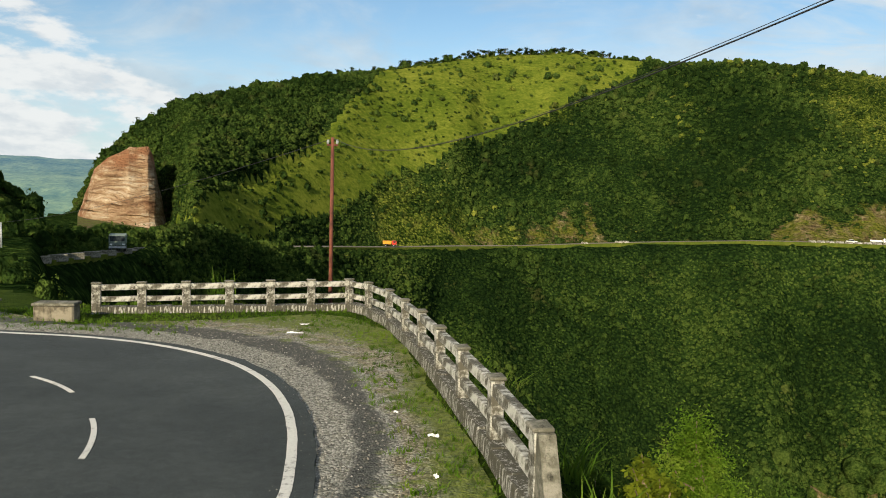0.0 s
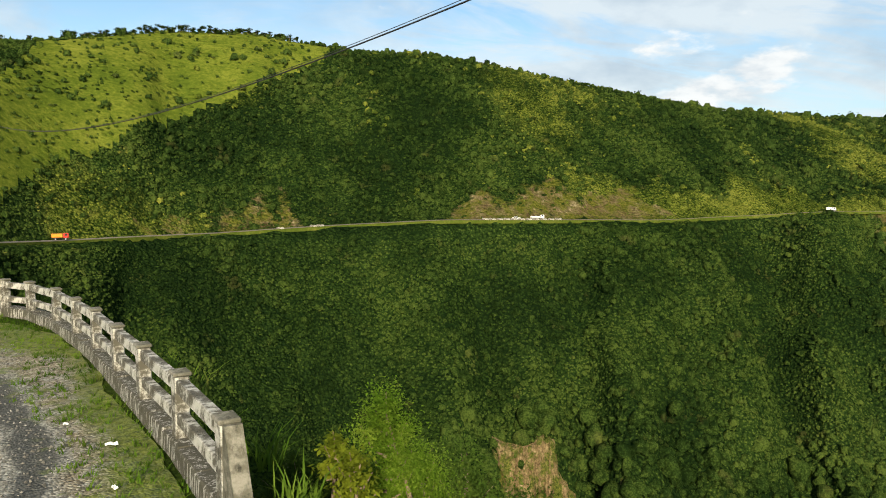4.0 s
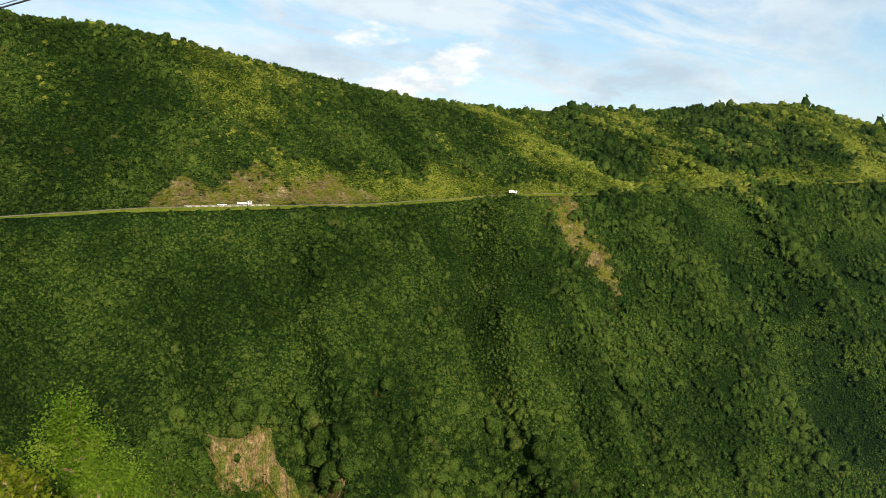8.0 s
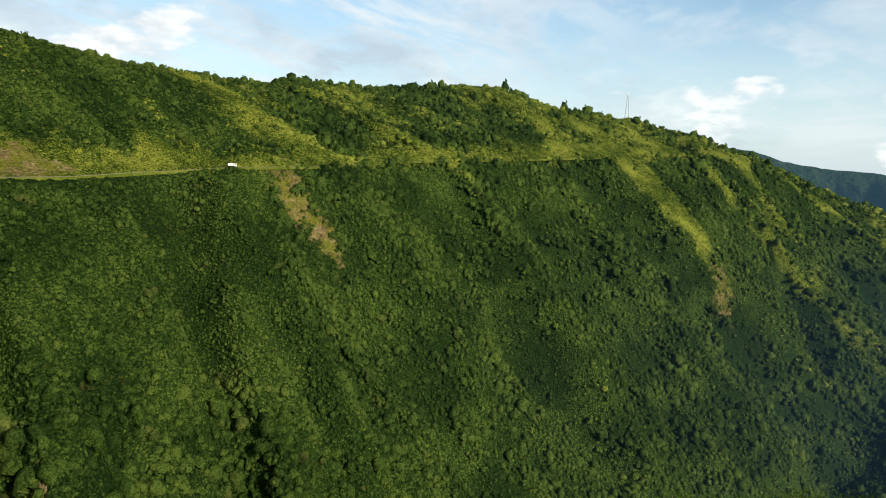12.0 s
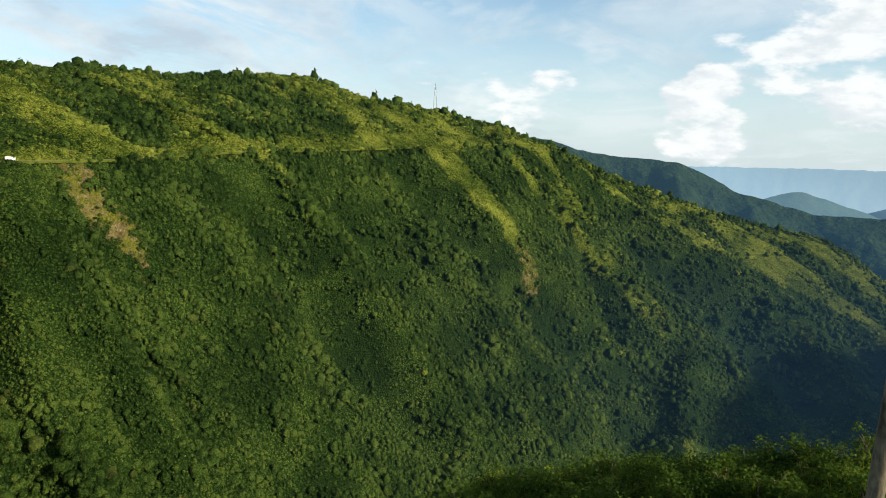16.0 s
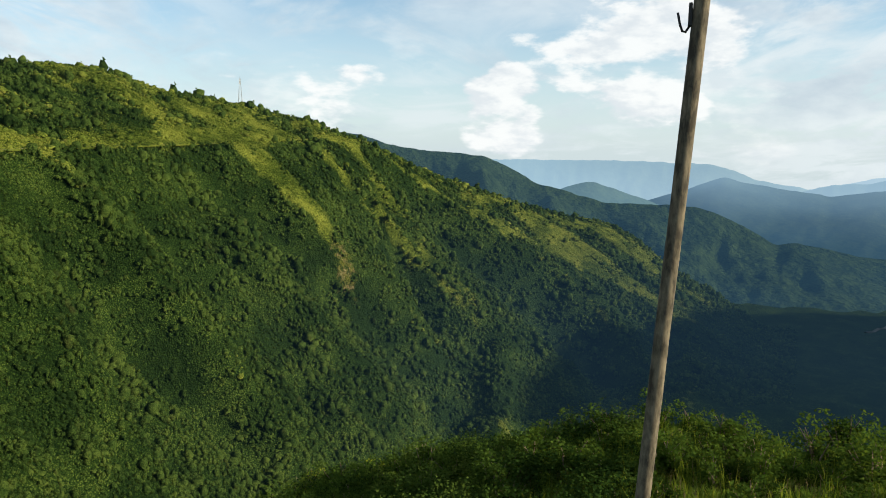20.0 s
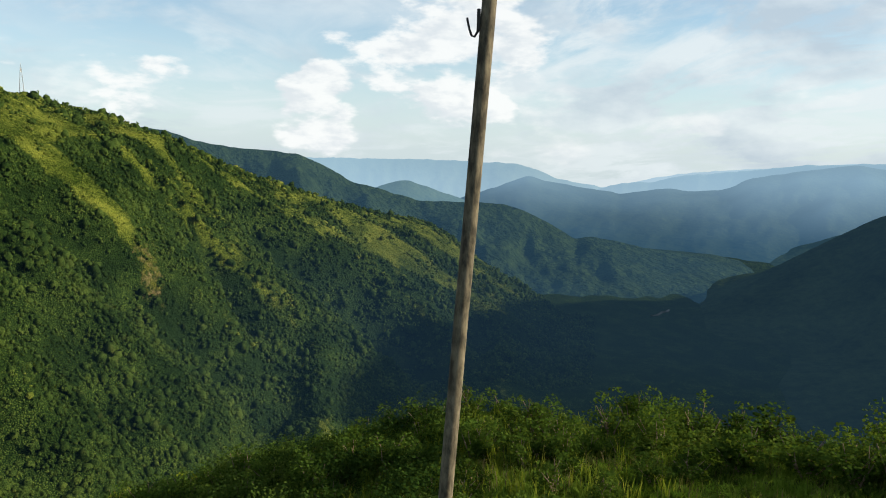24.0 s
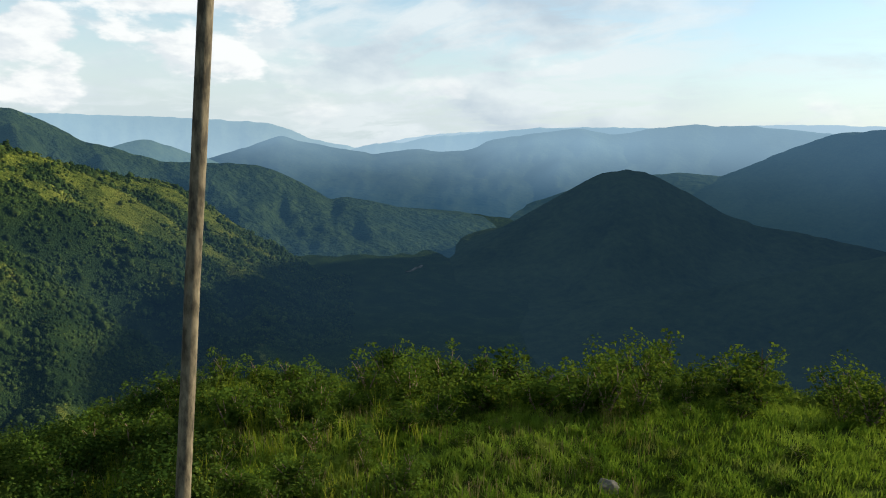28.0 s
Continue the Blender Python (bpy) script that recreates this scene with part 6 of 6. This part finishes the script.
def small_tree(az, d, top_el, crown_r, crown_h, mat, leaves, leaf, seed, label):
    """A slender tree on the steep bank: trunk, limbs and an open crown of leaf sprays."""
    r = np.random.default_rng(seed)
    q = spot(az, d)
    z0 = land1(q.x, q.y)
    h = EYE_Z + d * math.tan(radians(top_el)) - z0
    t = new("tree", None)
    t.matrix_basis = pose(q.x, q.y, z0)
    part("trunk", tube([(0, 0, -0.3), (0.06 * h * r.normal(), 0.05 * h * r.normal(), h * 0.5), (0, 0, h * 0.92)], [0.012 * h + 0.03, 0.009 * h + 0.02, 0.015], 7), M_BARK, t, "", True)
    pts = []
    m = 13
    for k in range(m):
        a = k * 2.4 + r.random()
        f = (k + 0.5) / m
        reach = crown_r * (1.0 - 0.75 * f ** 1.5) * (0.6 + 0.5 * r.random())
        root = Vector((0, 0, h - crown_h * (1 - f * 0.85)))
        tip = root + Vector((math.cos(a) * reach, math.sin(a) * reach, 0.25 * crown_h * (0.4 + 0.6 * r.random())))
        part("limb", tube([root, (root + tip) / 2 + Vector((0, 0, -0.03 * h)), tip], [0.02 + 0.003 * h, 0.014, 0.006], 5), M_BARK, t)
        per = leaves // m
        s = r.random((per, 1)) ** 0.6
        line = np.array(root) * (1 - s) + np.array(tip) * s
        pts.append(line + r.normal(size=(per, 3)) * np.array([0.24, 0.24, 0.20]) * crown_r * (0.35 + 0.5 * s))
    v, f = leaf_cloud(np.concatenate(pts), leaf, r, 0.5, 0.26)
    fo = new("crown", mesh_from("crown", v, f, [mat]))
    fo.parent = t
    return tagged(t, label, "tree")


M_SAPLING = leaf_material("young_tree_leaves", (0.030, 0.070, 0.006), (0.078, 0.145, 0.012), (0.19, 0.265, 0.032), patch=0.4, cell=2.5, through_light=0.4)
GREEN_TREE, YELLOW_TREE = "slender green tree rising from the bank below the fence", "small yellow-green sapling on the bank below the fence"
small_tree(13.2, 14, -15.2, 0.95, 3.4, M_SAPLING, 20000, 0.058, 201, GREEN_TREE)
small_tree(15.6, 15, -19.4, 1.1, 2.8, M_SAPLING, 18000, 0.058, 202, GREEN_TREE)
small_tree(9.4, 9.5, -18.0, 0.28, 0.6, M_YELLOW, 1000, 0.075, 203, YELLOW_TREE)
small_tree(10.8, 9.2, -19.2, 0.34, 0.7, M_YELLOW, 1400, 0.075, 204, YELLOW_TREE)
small_tree(19.5, 22, -20.0, 2.2, 4.5, M_SHRUB, 8000, 0.12, 205, GREEN_TREE)
small_tree(24.0, 26, -22.4, 2.4, 5.0, M_BUSH, 7000, 0.14, 206, GREEN_TREE)
small_tree(6.5, 17, -19.4, 1.8, 3.2, M_BUSH, 7000, 0.10, 207, GREEN_TREE)
small_tree(9.4, 20, -20.8, 2.0, 4.0, M_BUSH, 7000, 0.12, 208, GREEN_TREE)
small_tree(14.5, 27, -18.4, 2.2, 5.0, M_SHRUB, 8000, 0.13, 209, GREEN_TREE)


def crest_trees():
    """A loose row of trees standing against the sky on the grassy hilltop."""
    r = np.random.default_rng(301)
    kinds = []
    for k in range(4):
        t = new("tree", None)
        h = 5.0 + 0.8 * k
        part("trunk", tube([(0, 0, -0.6), (0.1, 0.1, h * 0.45), (0.0, 0.1, h * 0.8)], [0.20, 0.15, 0.06], 6), M_BARK, t)
        pts = []
        for lobe in range(6):
            c = np.array([r.normal() * 1.1, r.normal() * 1.1, h * (0.36 + 0.45 * r.random())])
            q = r.normal(size=(75, 3))
            q /= np.linalg.norm(q, axis=1)[:, None]
            pts.append(c + q * (1.0 + 0.7 * r.random()) * np.array([1.2, 1.2, 0.8]) * (0.5 + 0.5 * r.random((75, 1))))
            part("limb", tube([(0, 0, h * 0.4), tuple(c * 0.7 + np.array([0, 0, h * 0.12])), tuple(c)], [0.09, 0.06, 0.03], 5), M_BARK, t)
        v, f = leaf_cloud(np.concatenate(pts), 0.62, r, 0.2, 0.5)
        crown = new("crown", mesh_from("crown", v, f, [M_FOREST]))
        crown.parent = t
        tagged(t, "wind-shaped dark green tree on the grassy crest", "tree", "trees along the crest")
        kinds.append(t)
    rows = [(-17.4, 0), (-15.0, 0), (-14.2, 0), (-13.1, 0), (-11.6, 0)] + [(a, 1) for a in np.arange(-9.4, 6.2, 0.36)]
    for i, (az, dense) in enumerate(rows):
        az = float(az) + r.uniform(-0.15, 0.15)
        d = float(at_az(T_RIDGE, np.array([az]))[0][0]) + r.uniform(-3, 3)
        q = spot(az, d)
        s = r.uniform(0.5, 0.85)
        m = Matrix.Translation((q.x, q.y, land1(q.x, q.y))) @ Matrix.Rotation(r.uniform(0, 6.28), 4, "Z") @ Matrix.Diagonal((s * 1.15, s * 1.15, s, 1))
        ob = kinds[i % 4] if i < 4 else copy_thing(kinds[i % 4], m)
        ob.matrix_basis = m


crest_trees()


def grass(name, label, spots, height, per, width, seed, mat=None, bend=0.5):
    """Tufts of single bent blades."""
    r = np.random.default_rng(seed)
    n = len(spots)
    base = np.repeat(np.array(spots), per, 0)
    base[:, :2] += r.normal(size=(n * per, 2)) * 0.10 * height / 0.4
    h = height * (0.5 + 0.8 * r.random(n * per)) * np.repeat(0.6 + 0.8 * r.random(n), per)
    ang = r.random(n * per) * 6.28
    out = np.stack([np.cos(ang), np.sin(ang), np.zeros(n * per)], 1)
    side = np.stack([-np.sin(ang), np.cos(ang), np.zeros(n * per)], 1) * (width * (0.7 + 0.6 * r.random(n * per)))[:, None]
    lean = (bend * h * (0.3 + r.random(n * per)))[:, None]
    up = np.array([0, 0, 1.0])
    mid = base + out * lean * 0.35 + up * (h * 0.6)[:, None]
    tip = base + out * lean + up * (h * 0.95)[:, None]
    v = np.stack([base - side, base + side, mid + side * 0.8, mid - side * 0.8, tip], 1).reshape(-1, 3)
    k = np.arange(n * per)[:, None] * 5
    f = np.concatenate([k + np.array([[0, 1, 2]]), k + np.array([[0, 2, 3]]), k + np.array([[3, 2, 4]])])
    return tagged(new(name, mesh_from(name, v, f, [mat or M_GRASS])), label, "grass", kind="stuff")


def scatter(n, az0, az1, d0, d1, seed, keep=None):
    r = np.random.default_rng(seed)
    az, d = az0 + (az1 - az0) * r.random(n), np.sqrt(d0 ** 2 + (d1 ** 2 - d0 ** 2) * r.random(n))
    x, y = d * np.sin(np.radians(az)), d * np.cos(np.radians(az))
    if keep is not None:
        ok = keep(x, y)
        x, y = x[ok], y[ok]
    return np.stack([x, y, land(x, y) - 0.02], 1)


grass("grass", "lush green hilltop grass in tufts", scatter(11000, 92, 160, 11.5, 30, 61), 0.25, 12, 0.0125, 62, None, 0.8)
grass("grass", "taller pale grass heads on the spur", scatter(260, 94, 122, 14, 28, 63), 0.65, 9, 0.012, 64, M_YELLOW, 0.35)


M_STALK = leaf_material("dry_stalks", (0.05, 0.035, 0.018), (0.12, 0.085, 0.045), (0.24, 0.19, 0.11), patch=0.3, cell=1.5, through_light=0.2)
grass("dry_weeds", "reddish brown dry weed stalks among the hilltop grass", scatter(330, 94, 140, 14, 25, 65), 0.5, 8, 0.006, 66, M_STALK, 0.25)


def near_verge(x, y):
    """Between the gravel and the fence, and just outside it."""
    best = np.full(len(x), 99.0)
    line = FENCE_LEFT[:-1] + FENCE_RIGHT
    for (ax, ay), (bx, by) in zip(line, line[1:]):
        t = np.clip(((x - ax) * (bx - ax) + (y - ay) * (by - ay)) / ((bx - ax) ** 2 + (by - ay) ** 2), 0, 1)
        best = np.minimum(best, np.hypot(x - ax - t * (bx - ax), y - ay - t * (by - ay)))
    return (best < np.where(x < -5, 2.3, 1.3) + 1.0 * fnoise(x, y, 2)) & (best > 0.2) | ((x < -8) & (y > 16.8) & (y < 19.6))


grass("grass", "short green weeds along the fence", scatter(9000, -40, 14, 4.5, 25.5, 71, near_verge), 0.10, 9, 0.010, 72, None, 0.9)
for i, (az, d, h) in enumerate(((4.4, 9.3, 0.42), (1.2, 10.6, 0.36), (4.9, 7.6, 0.42), (-3.0, 14.9, 0.5), (-22.4, 26.5, 0.8), (-1.0, 12.6, 0.4), (6.8, 8.0, 0.4))):
    q = spot(az, d)
    g0 = plane_z(q.x, q.y) - 0.15
    tuft = grass("reed_clump", "arching clump of pale tall grass outside the fence", np.array([[q.x, q.y, g0]]), h, 40, 0.013, 80 + i, M_GRASS, 0.95)
    tuft["kind"] = ""
    del tuft["kind"]
    tagged(tuft, "", "grass clump", "grass clumps outside the fence")


# ---- stones and litter ----
def pebbles(name, label, spots, size, seed, mat):
    r = np.random.default_rng(seed)
    oct_v = np.array([(1, 0, 0), (-1, 0, 0), (0, 1, 0), (0, -1, 0), (0, 0, 0.8), (0, 0, -0.5)], float)
    oct_f = np.array([(0, 2, 4), (2, 1, 4), (1, 3, 4), (3, 0, 4), (2, 0, 5), (1, 2, 5), (3, 1, 5), (0, 3, 5)])
    n = len(spots)
    s = size * (0.4 + 1.0 * r.random((n, 1, 1)) ** 2)
    v = oct_v[None] * (0.6 + 0.7 * r.random((n, 6, 1))) * s
    ang = r.random(n) * 6.28
    ca, sa = np.cos(ang)[:, None], np.sin(ang)[:, None]
    v = np.stack([v[:, :, 0] * ca - v[:, :, 1] * sa, v[:, :, 0] * sa + v[:, :, 1] * ca, v[:, :, 2]], -1) + np.array(spots)[:, None, :]
    f = (np.arange(n)[:, None, None] * 6 + oct_f[None]).reshape(-1, 3)
    return tagged(new(name, mesh_from(name, v.reshape(-1, 3), f, [mat])), label, "gravel", kind="stuff")


def on_gravel(x, y):
    rr = np.hypot(x - ROAD_C.x, y - ROAD_C.y)
    return (rr > ROAD_R + 0.15) & (near_dist(x, y) > 1.15) & (x > -12) & (x < 0.6)


def near_dist(x, y):
    best = np.full(len(x), 99.0)
    line = FENCE_LEFT[:-1] + FENCE_RIGHT
    inside = np.ones(len(x), bool)
    for (ax, ay), (bx, by) in zip(line, line[1:]):
        t = np.clip(((x - ax) * (bx - ax) + (y - ay) * (by - ay)) / ((bx - ax) ** 2 + (by - ay) ** 2), 0, 1)
        best = np.minimum(best, np.hypot(x - ax - t * (bx - ax), y - ay - t * (by - ay)))
        cross = (bx - ax) * (y - ay) - (by - ay) * (x - ax)
        inside &= cross < 0
    return np.where(inside, best, -1)


def m_pebble():
    m, g = material("loose_gravel")
    k = g.n("ShaderNodeNewGeometry").outputs["Random Per Island"]
    finish(g, g.ramp(k, (0.0, (0.06, 0.057, 0.048)), (0.8, (0.19, 0.18, 0.15)), (1.0, (0.32, 0.305, 0.265))), 0.9, g.noise(60.0, g.place(), 3.0), 0.003)
    return m


M_PEBBLE = m_pebble()
st = scatter(15000, -36, 6, 5, 21, 91, on_gravel)
st[:, 2] = plane_z(st[:, 0], st[:, 1]) + 0.035
pebbles("loose_gravel", "scattered grey and pale road gravel", st, 0.019, 92, M_PEBBLE)


def litter(az, d, sx, sy, rz, label):
    q = spot(az, d)
    bm = bmesh.new()
    bmesh.ops.create_grid(bm, x_segments=4, y_segments=4, size=0.5)
    for v in bm.verts:
        v.co = Vector((v.co.x * sx, v.co.y * sy, 0.02 + 0.03 * noise.noise((v.co.x * 3, v.co.y * 3, az))))
    r = bmesh.ops.extrude_face_region(bm, geom=bm.faces[:])
    bmesh.ops.translate(bm, verts=[e for e in r["geom"] if isinstance(e, bmesh.types.BMVert)], vec=(0, 0, 0.008))
    ob = part("litter", bm, M_WHITE)
    ob.matrix_basis = pose(q.x, q.y, plane_z(q.x, q.y) + 0.04, 0, 0, rz)
    return tagged(ob, label, "litter", "roadside litter")


for az, d, sx, sy, rz in ((-6.3, 9.75, 0.14, 0.08, 20), (-6.0, 8.2, 0.08, 0.05, 110), (-9.2, 10.9, 0.07, 0.06, 10), (-17.0, 18.2, 0.4, 0.10, 5), (-16.3, 19.6, 0.22, 0.12, 40)):
    litter(az, d + 0.4, sx, sy, rz, "crumpled white wrapper on the verge")
for az, d, s in ((137.2, 16.3, 0.26), (91.5, 17.0, 0.2), (120.5, 15.2, 0.15)):
    q = spur_point(az, d)
    bm = bmesh.new()
    bmesh.ops.create_icosphere(bm, subdivisions=2, radius=s)
    for v in bm.verts:
        v.co *= 1 + 0.5 * noise.noise(v.co * 5 + Vector((az, 0, 0)))
        v.co.z *= 0.75
    b = part("boulder", bm, M_STONE)
    b.location = q + Vector((0, 0, 0.04))
    tagged(b, "grey weathered boulder in the hilltop grass", "boulder", "hilltop boulders")


# ---- valley floor: river bend and a few houses ----
def m_water():
    m, g = material("river_water")
    finish(g, (0.07, 0.09, 0.10), 0.8, g.noise(0.05, g.place(), 4.0), 0.5, spec=0.2)
    return m


rv = [(120.2, 1645), (120.6, 1658), (120.9, 1688), (121.2, 1697), (121.4, 1720)]
bm = bmesh.new()
rows = []
for a, d in rv:
    q = spot(a, d)
    zz = land1(q.x, q.y) + 2.5
    rows.append([bm.verts.new((q.x, q.y - 1, zz)), bm.verts.new((q.x, q.y + 1, zz)), bm.verts.new((q.x, q.y + 7, zz - 4)), bm.verts.new((q.x, q.y - 7, zz - 4))])
for p, q in zip(rows, rows[1:]):
    for i in range(4):
        bm.faces.new((p[i], p[(i + 1) % 4], q[(i + 1) % 4], q[i]))
bmesh.ops.recalc_face_normals(bm, faces=bm.faces[:])
tagged(part("water", bm, m_water()), "pale bend of a river on the valley floor", "river", kind="structure")


def house(az, d, rz, s):
    q = spot(az, d)
    h = new("house", None)
    h.matrix_basis = pose(q.x, q.y, land1(q.x, q.y) + 4, 0, 0, rz)
    part("wall", box(9 * s, 6 * s, 8 * s, (0, 0, 0), 0.1), M_WHITE, h)
    bm = bmesh.new()
    vs = [bm.verts.new(v) for v in ((-5 * s, -3.6 * s, 4 * s), (5 * s, -3.6 * s, 4 * s), (5 * s, 3.6 * s, 4 * s), (-5 * s, 3.6 * s, 4 * s), (-5 * s, 0, 6 * s), (5 * s, 0, 6 * s))]
    for f in ((0, 1, 5, 4), (2, 3, 4, 5), (0, 4, 3), (1, 2, 5), (3, 2, 1, 0)):
        bm.faces.new([vs[i] for i in f])
    part("roof", bm, M_STEEL, h, "grey tin roof")
    for k in (-1, 0, 1):
        part("window", box(1.2 * s, 0.2, 1.4 * s, (k * 2.6 * s, 3.05 * s, 1.0 * s), 0.02), M_GLASS, h)
    return tagged(h, "small white village house in the valley", "house", "village houses")


for az, d, rz in ((145.2, 1080, 10), (146.3, 1095, 30), (143.0, 1010, 60)):
    house(az, d, rz, 0.45)
